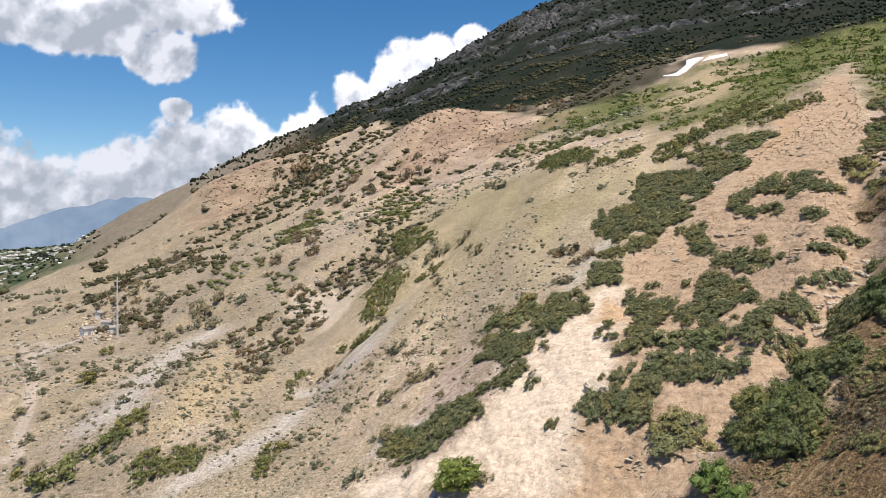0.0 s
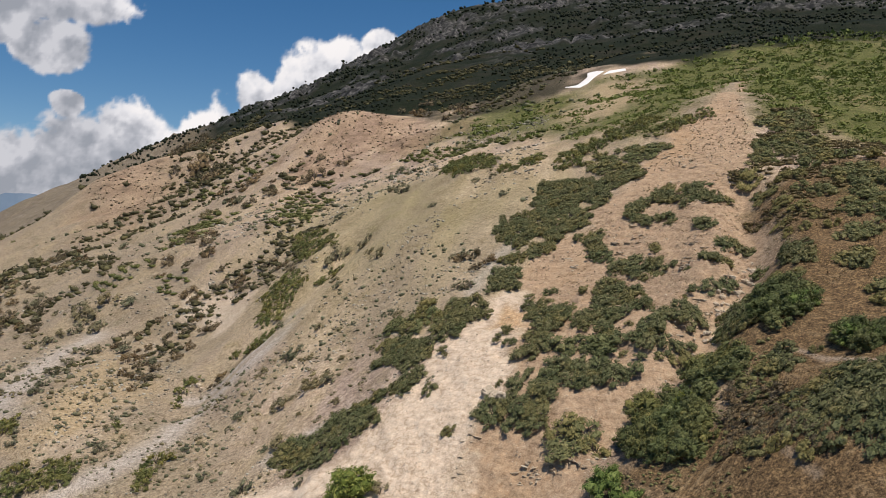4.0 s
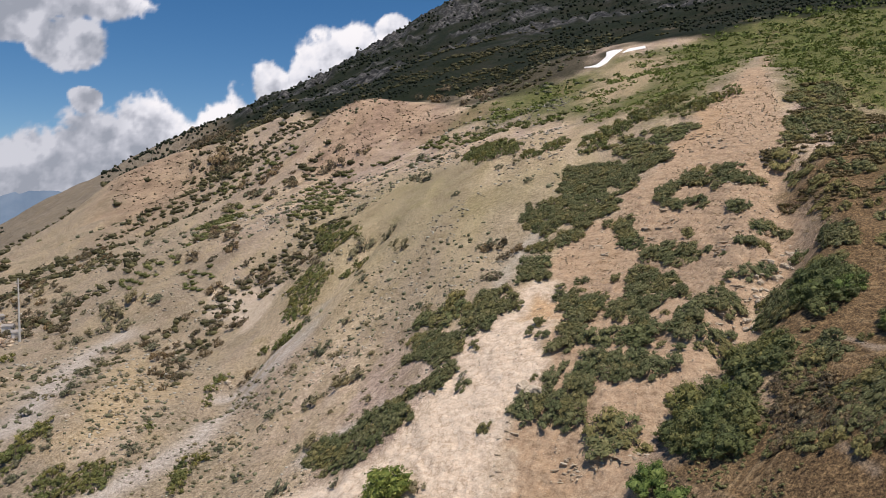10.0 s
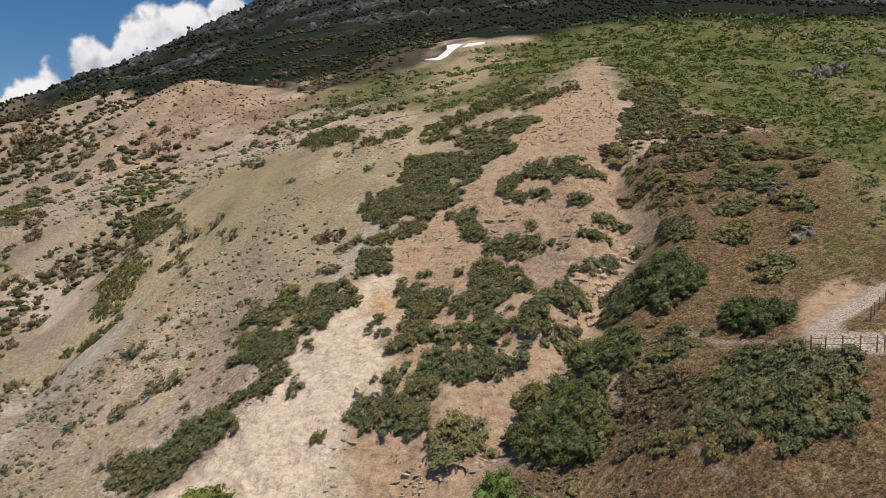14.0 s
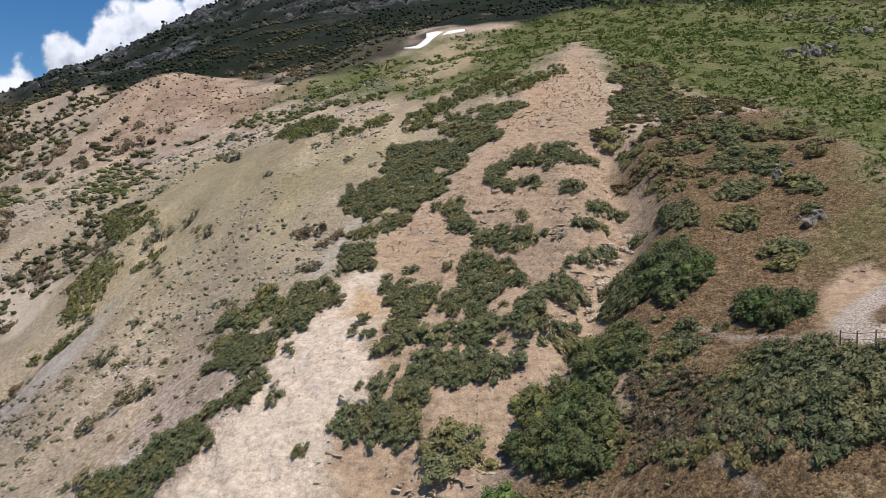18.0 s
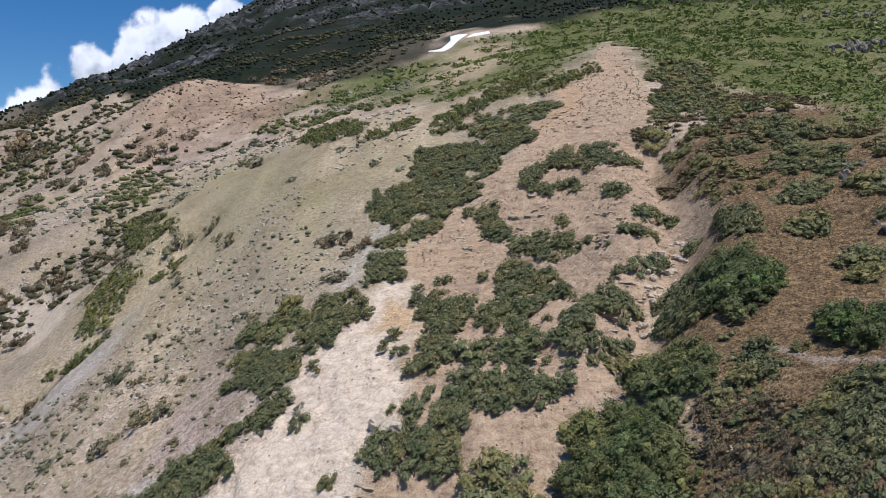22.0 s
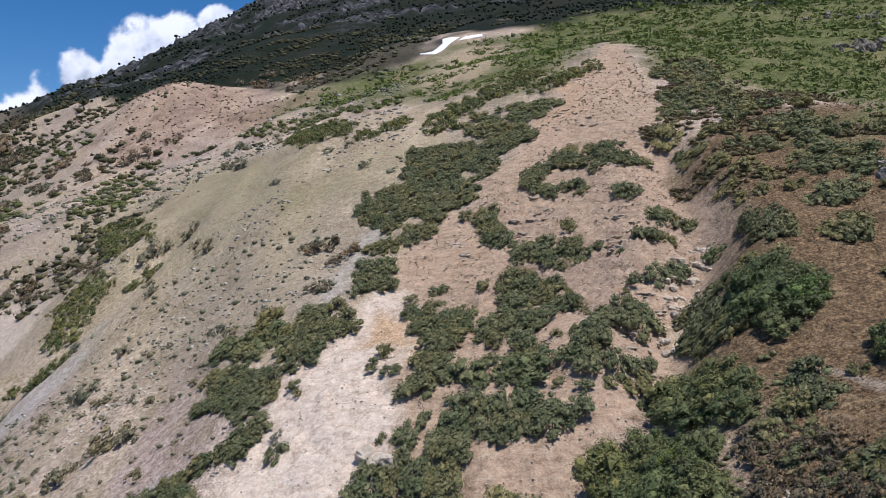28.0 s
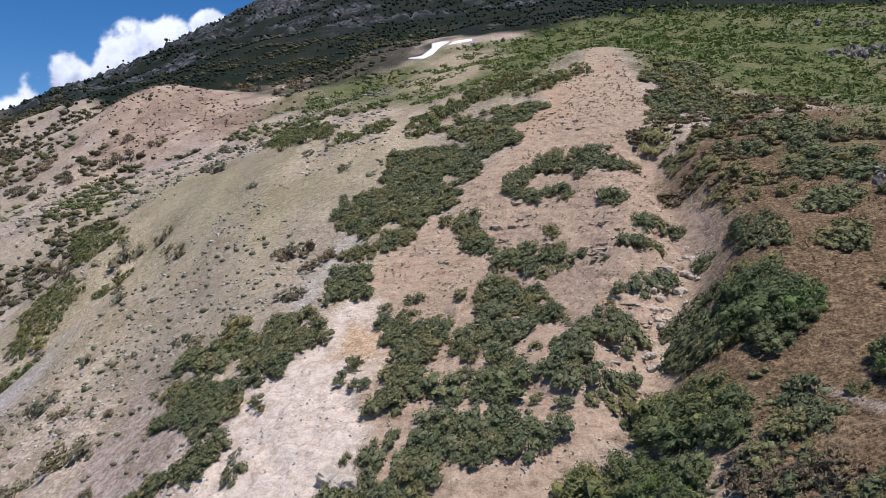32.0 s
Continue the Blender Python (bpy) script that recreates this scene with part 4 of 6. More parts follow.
THICKETS.append(("upper", [(29.9, 119.7), (31.1, 121.2), (34.2, 117.2), (32.9, 112.9), (31.3, 116.0)]))
THICKETS.append(("upper", [(43.2, 119.1), (48.1, 120.8), (53.1, 115.2), (49.4, 109.0), (43.3, 112.9)]))
THICKETS.append(("upper", [(40.2, 105.3), (43.3, 107.3), (49.2, 101.0), (45.1, 92.9), (39.4, 99.6)]))
THICKETS.append(("upper", [(36.8, 90.4), (40.3, 95.3), (42.4, 91.4), (41.1, 87.5), (38.6, 87.4)]))
THICKETS.append(("upper", [(33.2, 81.3), (36.3, 86.4), (38.8, 85.2), (36.7, 80.9), (33.8, 79.4)]))
THICKETS.append(("upper", [(44.0, 88.3), (46.8, 91.2), (47.8, 88.4), (45.5, 84.5)]))
THICKETS.append(("upper", [(34.2, 72.0), (37.4, 76.7), (41.2, 76.9), (37.3, 69.9), (35.0, 70.2)]))
THICKETS.append(("grove", [(7.3, 60.9), (8.8, 67.9), (10.2, 69.4), (12.4, 70.3), (14.6, 71.2), (17.4, 63.9), (16.3, 59.4), (15.1, 56.3), (13.5, 56.1)]))
THICKETS.append(("grove", [(16.6, 74.5), (18.7, 75.4), (21.1, 69.6), (20.4, 66.0), (18.5, 64.6), (16.9, 68.5), (15.2, 71.8)]))
THICKETS.append(("grove", [(22.1, 76.0), (26.0, 82.7), (28.4, 81.3), (30.5, 76.9), (29.2, 72.5), (26.1, 71.1), (23.4, 71.9)]))
THICKETS.append(("grove", [(27.9, 63.8), (29.5, 66.9), (32.0, 67.1), (33.4, 63.9), (31.9, 60.3), (29.9, 59.8), (28.4, 61.7)]))
THICKETS.append(("oak", [(24.8, 58.5), (26.8, 58.0), (29.3, 53.0), (32.2, 49.8), (31.6, 46.1), (29.9, 44.0), (28.1, 43.4), (24.2, 45.9), (22.1, 50.2), (20.2, 51.0), (20.5, 54.0)]))
THICKETS.append(("bush", [(20.8, 83.1), (23.0, 86.7), (23.0, 78.8), (23.4, 73.5), (21.6, 72.8), (20.5, 77.9)]))
THICKETS.append(("bush", [(29.3, 90.9), (31.2, 92.6), (32.8, 88.4), (32.0, 84.7), (29.3, 83.8)]))
THICKETS.append(("bush", [(21.4, 65.6), (23.8, 67.7), (25.4, 66.4), (24.3, 63.2), (21.5, 61.8), (20.2, 62.2)]))
THICKETS.append(("green", [(-3.5, 154.6), (1.4, 148.6), (6.1, 157.7), (9.8, 161.8), (17.0, 164.3), (21.2, 169.5), (18.4, 177.1), (9.1, 169.5), (1.7, 165.9), (-3.0, 163.9)]))
THICKETS.append(("green", [(12.7, 156.1), (19.2, 154.7), (25.7, 160.0), (32.7, 166.6), (34.7, 170.5), (31.5, 172.4), (24.2, 165.3), (18.9, 161.1)]))
THICKETS.append(("green", [(-91.2, 85.3), (-93.5, 90.2), (-92.3, 95.4), (-91.5, 100.1), (-88.3, 94.6), (-88.7, 89.7), (-88.9, 85.0)]))
THICKETS.append(("green", [(-70.8, 113.7), (-73.8, 120.1), (-73.3, 127.3), (-71.0, 124.1), (-69.1, 118.1), (-69.2, 113.9)]))
THICKETS.append(("green", [(-55.6, 76.4), (-57.9, 81.5), (-58.0, 89.6), (-54.4, 83.2), (-54.0, 78.0)]))
THICKETS.append(("green", [(-69.0, 131.6), (-64.1, 133.4), (-58.2, 138.0), (-56.4, 134.9), (-58.6, 126.7), (-66.6, 130.7)]))
THICKETS.append(("green", [(-64.6, 137.6), (-70.5, 154.8), (-65.7, 157.1), (-58.4, 152.9), (-58.4, 145.3), (-58.2, 138.0), (-61.5, 136.4)]))
THICKETS.append(("green", [(-67.7, 166.2), (-76.9, 190.5), (-63.9, 177.2), (-53.6, 159.6), (-56.6, 155.8), (-63.8, 159.9)]))
THICKETS.append(("green", [(-56.7, 148.2), (-51.3, 152.3), (-47.3, 143.8), (-54.4, 145.5)]))
THICKETS.append(("green", [(-94.0, 208.2), (-94.5, 231.2), (-78.4, 231.7), (-73.2, 221.5), (-81.0, 205.9), (-86.9, 202.3)]))
THICKETS.append(("green", [(-84.4, 205.4), (-79.2, 216.6), (-71.7, 205.6), (-73.3, 194.7)]))
THICKETS.append(("green", [(-113.5, 179.3), (-120.3, 194.1), (-106.8, 189.9), (-102.5, 183.5), (-106.5, 176.2)]))
THICKETS.append(("green", [(-152.6, 206.8), (-145.4, 208.7), (-132.7, 208.4), (-126.2, 200.9), (-132.8, 198.7), (-139.4, 193.5)]))
THICKETS.append(("green", [(-143.6, 234.3), (-160.8, 292.7), (-156.3, 300.1), (-129.6, 237.5), (-123.1, 205.9)]))
THICKETS.append(("green", [(-126.3, 287.0), (-115.6, 313.4), (-96.8, 322.2), (-62.3, 307.4), (-60.1, 296.6), (-92.2, 315.3), (-108.0, 299.4), (-118.3, 273.7)]))
THICKETS.append(("green", [(-35.0, 185.3), (-34.4, 220.9), (-19.5, 181.3), (-16.7, 167.8), (-26.2, 167.4)]))
THICKETS.append(("green", [(-17.6, 164.0), (-11.2, 165.2), (-5.0, 172.2), (-5.3, 163.4), (-11.9, 157.6)]))
THICKETS.append(("green", [(-78.4, 312.2), (-63.1, 311.7), (-20.4, 264.0), (-8.2, 257.7), (-7.5, 238.3), (-18.9, 245.4), (-41.1, 265.1)]))
THICKETS.append(("brown", [(-93.1, 130.6), (-101.4, 148.2), (-91.2, 138.9), (-76.5, 122.8), (-74.6, 117.2), (-77.1, 113.2)]))
THICKETS.append(("brown", [(-107.1, 149.9), (-109.5, 161.2), (-94.9, 155.5), (-88.4, 157.9), (-79.8, 149.6), (-78.7, 141.7), (-80.9, 135.5), (-91.2, 138.9)]))
THICKETS.append(("brown", [(-93.0, 173.2), (-96.0, 186.4), (-81.3, 180.4), (-65.1, 163.5), (-65.7, 157.1), (-77.4, 163.8)]))
THICKETS.append(("brown", [(-129.2, 196.0), (-129.6, 203.2), (-141.5, 247.1), (-114.1, 228.3), (-104.5, 192.5), (-114.3, 190.1)]))
THICKETS.append(("green", [(-79.1, 78.4), (-81.4, 82.3), (-78.5, 84.9), (-69.1, 84.3), (-69.7, 87.3), (-64.8, 78.2), (-68.8, 77.3), (-74.6, 76.4)]))
THICKETS.append(("green", [(-156.5, 257), (-162.9, 299.9), (-167.5, 317.3), (-152.9, 299.3), (-142.9, 305.6), (-139.2, 297.5), (-145, 275.5)]))
THICKETS.append(("green", [(-200.7, 350.6), (-180.3, 358.6), (-155.3, 367.9), (-148.4, 356.5), (-168.9, 341.5), (-192.6, 338.9)]))
THICKETS.append(("brown", [(-228.2, 232.3), (-232.7, 262), (-160.2, 201.5), (-134.5, 157.6), (-164, 171.2)]))
THICKETS.append(("brown", [(-241.8, 287.3), (-227.5, 309.2), (-182.8, 252.9), (-182.3, 225)]))
THICKETS.append(("brown", [(-512.4, 878.8), (-480.9, 910.2), (-252.5, 526.4), (-197.7, 387.1), (-221, 384.2), (-293.5, 482.1)]))
THICKETS.append(("brown", [(-114.2, 438.1), (-80.4, 425.9), (-50.2, 396.5), (-52.9, 353.9), (-88.4, 386.6)]))
THICKETS.append(("brown", [(-179, 349.4), (-149.5, 346.3), (-130, 312.8), (-144.5, 296.1)]))
THICKETS.append(("scrub", [(18.8, 63.4), (23.2, 60.6), (24.0, 56.0), (22.5, 51.9), (25.1, 48.4), (23.9, 46.3), (16.2, 54.2), (16.9, 58.6)]))
SINGLES = []
SINGLES.append(("oak", [(-0.9, 100.2, 2.3), (4.0, 98.5, 2.0), (-6.3, 88.3, 2.1), (-7.4, 86.3, 1.7), (-5.5, 84.6, 1.8), (-15.0, 87.3, 1.5), (-5.9, 76.3, 1.1), (-15.1, 79.0, 2.3), (-11.2, 71.2, 1.6), (-14.5, 86.0, 1.0), (18.2, 94.3, 1.0), (10.0, 102.5, 1.9), (12.7, 87.3, 1.3), (21.2, 79.4, 1.4), (17.1, 87.5, 0.9), (11.6, 84.2, 1.3), (9.8, 84.4, 1.2), (3.7, 82.7, 1.5), (4.6, 78.5, 1.6), (6.8, 78.3, 1.7), (8.9, 77.3, 1.2), (10.8, 75.9, 1.4), (13.0, 76.2, 1.4), (15.1, 74.8, 1.1)]))
SINGLES.append(("upper", [(36.0, 118.9, 2.7), (38.5, 118.8, 3.2), (37.6, 112.6, 2.9), (39.5, 111.4, 2.5), (33.9, 108.7, 2.9), (35.0, 103.3, 3.0), (40.6, 110.1, 3.4), (41.7, 124.4, 3.8), (49.1, 127.6, 4.3), (52.3, 124.4, 3.9), (49.0, 109.7, 3.5), (36.0, 99.9, 2.6), (37.2, 96.0, 2.5), (31.8, 101.1, 2.3), (31.8, 97.0, 1.9), (34.0, 96.4, 2.0), (32.5, 108.0, 2.3), (45.2, 108.1, 3.7), (43.8, 90.3, 2.1), (54.0, 107.6, 3.5), (50.0, 94.7, 3.8), (43.4, 81.3, 2.2), (27.0, 91.7, 2.7), (25.1, 82.6, 2.4), (24.1, 84.4, 2.1), (26.9, 83.0, 2.2), (29.0, 81.6, 2.1), (19.9, 66.1, 2.0), (19.7, 62.8, 2.1), (23.8, 79.5, 2.1)]))
SINGLES.append(("upper", [(22.2, 76.4, 2.3)]))
SINGLES.append(("small", [(-36.6, 95.5, 4.6), (-33.7, 93.6, 2.6), (-40.9, 93.4, 3.4), (-48.5, 95.8, 2.6), (-30.0, 86.1, 1.8), (-35.7, 80.2, 2.9), (-38.3, 81.4, 1.6), (-44.1, 119.0, 2.3), (-46.2, 109.8, 4.0), (-41.8, 106.4, 2.3), (-15.8, 106.1, 2.9), (-25.6, 104.4, 2.4), (-68.4, 88.4, 2.7), (-86.6, 93.2, 1.8), (-106.4, 113.0, 2.2), (-82.9, 106.5, 2.0), (-84.7, 116.5, 1.8), (-131.8, 174.0, 6.9), (-52.1, 154.8, 6.1), (-45.0, 154.0, 4.4), (-38.8, 140.2, 3.6), (-43.0, 180.2, 5.1), (-67.4, 281.7, 5.9), (-45.3, 133.2, 2.6), (-62.3, 187.0, 3.5), (-30.0, 154.6, 2.3), (-12.7, 145.7, 2.6), (-21.3, 161.8, 2.4)]))
SINGLES.append(("brown", [(-18.2, 119.1, 2.6), (-15.8, 119.9, 3.7), (-12.8, 116.4, 3.6), (-14.4, 106.0, 2.0), (-14.0, 114.3, 2.5), (-82.1, 149.8, 5.0), (-103.0, 164.1, 3.4), (-101.4, 176.3, 4.9), (-97.4, 172.1, 3.8), (-105.1, 151.7, 3.9), (-117.5, 318.9, 10.5), (-121.9, 339.4, 5.6), (-107.1, 329.1, 7.0), (-122.7, 317.9, 6.3), (-155.7, 316.2, 7.1), (-134.4, 309.4, 6.8), (-66.7, 125.4, 2.4), (-66.4, 122.4, 2.6), (-85.2, 125.6, 3.7)]))
SINGLES.append(("small", [(-121.0, 119.7, 5.2), (-116.9, 126.5, 2.2), (-131.5, 159.0, 4.3), (-130.3, 163.2, 3.6), (-120.5, 163.9, 5.2), (-117.6, 174.2, 5.0), (-93.8, 129.6, 2.1), (-96.3, 110.8, 1.9), (-115.6, 148.5, 2.1), (-89.0, 88.9, 2.1), (-85.4, 84.0, 2.5), (-79.9, 84.8, 1.8), (-29.1, 70.6, 1.6), (-37.2, 72.3, 3.0), (-45.9, 78.7, 1.8), (-18.0, 65.6, 2.0), (-15.4, 81.1, 1.2), (-58.6, 135.6, 1.9), (-35.6, 112.6, 1.4), (-28.0, 98.9, 1.4), (-33.5, 100.2, 1.6), (-52.0, 110.9, 1.7), (-49.7, 101.9, 1.6), (-39.5, 94.7, 1.4), (-49.2, 93.1, 1.3), (-54.1, 89.6, 1.7)]))
SINGLES.append(("small", [(-45.7, 98.2, 1.0), (-36.7, 103.2, 1.4), (-28.2, 108.3, 2.1), (-17.3, 120.2, 2.6), (-19.0, 120.5, 2.1), (-15.1, 120.6, 1.7), (-48.3, 193.5, 4.0), (-42.0, 144.5, 2.6), (-48.5, 140.0, 1.9), (-56.7, 111.4, 1.3), (-54.4, 102.5, 1.4), (-35.6, 87.4, 1.1), (-27.2, 88.9, 0.9)]))
SINGLES.append(("yellow", [(14.5, 63.8, 2.9), (15.7, 64.1, 1.9)]))
SINGLES.append(("bright", [(-21.6, 65.7, 5.6), (6.3, 57.3, 4.0), (8.0, 54.1, 3.3)]))
SINGLES.append(("bright", [(29.8, 63.6, 3.5), (30.8, 62.2, 3.0), (27.9, 74.4, 3.4), (25.2, 75.7, 2.8)]))
SINGLES.append(("upper", [(23.6, 63.6, 1.9), (20.3, 59.6, 2.1), (20.4, 56.8, 1.7), (22.0, 56.7, 1.7), (22.9, 55.2, 2.0), (21.7, 51.0, 2.4), (20.0, 50.3, 2.4), (21.9, 48.5, 2.3), (23.5, 47.8, 2.3), (18.8, 51.8, 2.0), (17.6, 53.2, 1.8), (16.3, 53.8, 1.7), (19.7, 73.4, 2.2), (21.4, 63.8, 1.9), (21.8, 61.2, 1.9), (26.8, 64.8, 1.5)]))
SINGLES.append(("small", [(-120.5, 137.8, 2.2), (-153.3, 314.9, 6.8), (-161.3, 302.3, 7.9), (-189.0, 243.7, 4.8), (-175.5, 261.3, 4.9)]))
SINGLES.append(("small", [(-133.1, 115.0, 5.7), (-120.9, 99.7, 3.1), (-113.6, 98.0, 2.5), (-110.9, 90.8, 3.4), (-104.1, 97.6, 1.7), (-122.9, 107.2, 2.7), (-133.1, 122.9, 2.9), (-99.2, 82.5, 2.9), (-104.6, 84.2, 2.5), (-86.1, 84.3, 2.3), (-88.0, 87.9, 2.1), (-85.2, 90.7, 1.9), (-155.3, 150.8, 2.8), (-127.9, 136.0, 2.1), (-121.3, 134.0, 2.3), (-134.3, 157.7, 4.0), (-131.3, 159.8, 3.3), (-156.6, 186.3, 3.1), (-127.1, 164.1, 5.0), (-110.8, 148.2, 4.5), (-106.1, 111.3, 2.0), (-100.8, 109.9, 1.5), (-98.5, 101.6, 3.1), (-80.6, 106.1, 1.6), (-79.4, 94.3, 1.3), (-82.2, 113.2, 1.4)]))
SINGLES.append(("small", [(-172.5, 208.1, 7.6), (-191.5, 219.7, 6.8), (-126.2, 176.3, 6.6), (-127.7, 170.1, 6.1), (-150.9, 188.5, 2.7), (-88.5, 136.5, 3.5), (-66.7, 87.0, 2.5), (-72.1, 96.0, 1.5), (-73.1, 100.1, 1.5), (-72.9, 105.2, 1.5), (-243.4, 226.8, 5.7), (-225.2, 203.6, 4.2), (-226.6, 223.9, 4.9), (-217.3, 225.5, 5.3), (-186.2, 161.7, 3.1), (-103.0, 148.7, 3.8), (-107.9, 130.9, 4.2), (-98.3, 115.3, 3.5), (-96.2, 109.9, 2.9), (-113.7, 143.1, 2.7)]))
SINGLES.append(("green", [(-119.6, 115.1, 5.2), (-92.1, 77.7, 6.2), (-92.8, 83.0, 5.3), (-89.6, 89.7, 4.5), (-92.3, 87.4, 4.6), (-88.8, 93.6, 3.9), (-94.4, 76.7, 5.2), (-102.0, 80.6, 3.3), (-70.9, 97.5, 2.3), (-143.3, 149.8, 5.0), (-53.7, 77.1, 3.1), (-56.3, 85.6, 3.7)]))
SPACING = {"scrub": (1.35, 1.4, 2.5), "oak": (1.4, 1.8, 3.1), "grove": (1.5, 2.0, 3.5), "bush": (1.6, 1.8, 3.0), "upper": (2.2, 2.4, 4.4), "green": (2.1, 2.0, 3.5), "brown": (5.0, 1.8, 3.8)}


FAR_GREEN = []


def fill_thicket(kind, poly):
    pts = np.array(poly)
    gap, lo, hi = SPACING[kind]
    # far thickets are coarser, since their clumps run together
    far = np.hypot(*pts.mean(0))
    gap, lo, hi = gap * max(1.0, far / 170.0), lo * max(1.0, far / 170.0), hi * max(1.0, far / 170.0)
    x0, y0 = pts.min(0)
    x1, y1 = pts.max(0)
    gx, gy = np.meshgrid(np.arange(x0, x1 + gap, gap), np.arange(y0, y1 + gap, gap))
    gx = (gx + shrub_rng.uniform(-0.45, 0.45, gx.shape) * gap).ravel()
    gy = (gy + shrub_rng.uniform(-0.45, 0.45, gy.shape) * gap).ravel()
    rim = 0.0 if kind == "brown" else 0.15 * lo if kind == "grove" else 0.1 * lo
    keep = (inside(poly, gx, gy, 2.0) > 0.5 + rim / 4.0) & (fbm(gx / 5.0, gy / 5.0, 2, 99) > -0.5)
    if keep.sum() < 2:
        keep = inside(poly, gx, gy, 0.05) > 0.5
    if kind == "green" and far > 190:
        keep &= shrub_rng.uniform(0, 1, keep.shape) < 0.75
        FAR_GREEN.extend(zip(gx[keep], gy[keep], shrub_rng.uniform(lo, hi, keep.sum())))
        return
    gx, gy = gx[keep], gy[keep]
    if kind in ("oak", "upper", "scrub") and len(gx):
        grow_thicket("brown" if kind == "scrub" else kind, gx, gy, lo, hi)
        return
    for x, y in zip(gx, gy):
        add_shrub("oak" if kind == "bush" else kind, x, y, shrub_rng.uniform(lo, hi), shrub_rng.uniform(0.7, 1.0))


def grow_thicket(kind, gx, gy, lo, hi):
    """One thicket of scrub that has grown together: a crown and a trunk for each of its stems."""
    gz, leans = on_slope(gx, gy)
    base = new(SHRUB_NAME[kind].replace("shrub", "thicket"))
    base.location = (gx[0], gy[0], gz[0])
    tagged(base, *THICKET_LABEL[kind])
    for x, y, z, lean in zip(gx, gy, gz, leans):
        w, tall = shrub_rng.uniform(lo, hi), shrub_rng.uniform(0.65, 0.95) * (0.8 if kind == "upper" else 1.0)
        turn = Matrix.Rotation(shrub_rng.uniform(0, 6.28), 4, "Z") @ Matrix.Diagonal((w * shrub_rng.uniform(0.9, 1.3), w * shrub_rng.uniform(0.9, 1.3), w * tall, 1))
        m = Matrix.Translation((x - gx[0], y - gy[0], z - gz[0] - 0.06 * w)) @ lean @ turn
        grow(part("crown", CROWNS[kind][shrub_rng.integers(5)], base), m)
        grow(part("trunk", STEMS[shrub_rng.integers(2)], base), m)


THICKET_LABEL = {
    "oak": ("dense dark green scrub oak thicket on the bare slope", "thicket", "scrub oak thickets"),
    "upper": ("olive green scrub oak thicket turning brown", "thicket", "spur thickets"),
    "brown": ("grey brown tangled dry scrub on the spur", "thicket"),
}
for kind, poly in THICKETS:
    fill_thicket(kind, poly)
for kind, spots in SINGLES:
    for x, y, w in spots:
        add_shrub(kind, x, y, w, 0.8)


# ---- snow patch ----
def draped(name, poly, lift, step, mat, wobble=1.0):
    pts = np.array(poly)
    x0, y0 = pts.min(0) - 1
    x1, y1 = pts.max(0) + 1
    nx, ny = int((x1 - x0) / step) + 2, int((y1 - y0) / step) + 2
    gx, gy = np.meshgrid(x0 + np.arange(nx) * step, y0 + np.arange(ny) * step)
    w = inside(poly, gx.ravel(), gy.ravel(), step, wobble)
    z = ground_height(gx.ravel(), gy.ravel()) + np.where(w > 0.45, lift * np.minimum(1, w * 2) + 0.05, -0.6)
    verts = np.stack([gx.ravel(), gy.ravel(), z], 1)
    keep = w.reshape(ny, nx) > 0.4
    faces = []
    for a in range(ny - 1):
        for b in range(nx - 1):
            if keep[a, b] or keep[a + 1, b] or keep[a, b + 1] or keep[a + 1, b + 1]:
                s = a * nx + b
                faces.append([s, s + 1, s + nx + 1, s + nx])
    return new(name, mesh_of(name, verts.tolist(), faces, mat))


for outline in ("snow", "snow_tip"):
    tagged(draped("snow_patch", ZONES[outline], 0.25, 0.5, SNOW, 0.0), "leftover white snow patch on the upper slope", "snow", "snow patches")


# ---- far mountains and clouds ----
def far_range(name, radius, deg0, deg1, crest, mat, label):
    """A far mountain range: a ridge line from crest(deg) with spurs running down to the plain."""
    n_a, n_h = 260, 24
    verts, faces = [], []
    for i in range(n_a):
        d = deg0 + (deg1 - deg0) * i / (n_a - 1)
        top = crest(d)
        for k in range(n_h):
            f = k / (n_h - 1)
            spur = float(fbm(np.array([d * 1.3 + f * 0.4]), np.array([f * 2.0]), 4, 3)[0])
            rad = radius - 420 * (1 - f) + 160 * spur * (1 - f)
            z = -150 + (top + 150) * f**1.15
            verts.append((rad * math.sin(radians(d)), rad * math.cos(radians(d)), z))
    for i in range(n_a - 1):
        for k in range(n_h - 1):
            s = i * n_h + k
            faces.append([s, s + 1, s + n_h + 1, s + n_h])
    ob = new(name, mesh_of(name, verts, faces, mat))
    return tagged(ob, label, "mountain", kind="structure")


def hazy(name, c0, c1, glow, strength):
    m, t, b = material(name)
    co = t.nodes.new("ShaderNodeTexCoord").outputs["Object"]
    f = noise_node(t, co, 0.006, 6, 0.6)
    # Distance haze is put into a bluish base colour and a blue glow.
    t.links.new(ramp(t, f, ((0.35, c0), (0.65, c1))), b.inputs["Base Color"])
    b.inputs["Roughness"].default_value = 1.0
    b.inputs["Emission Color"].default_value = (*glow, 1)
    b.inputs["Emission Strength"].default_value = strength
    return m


HAZE = hazy("far_mountain_haze", (0.05, 0.08, 0.12), (0.09, 0.12, 0.16), (0.30, 0.45, 0.68), 0.25)


def crest_line(d):
    return 70 + 160 * math.exp(-(((d + 38.5) / 5.5) ** 2)) + 50 * float(fbm(np.array([d / 2.2]), np.array([0.3]), 4, 9)[0]) - 30 * max(0, -d - 46)


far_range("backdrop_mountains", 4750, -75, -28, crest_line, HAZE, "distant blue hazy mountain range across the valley")


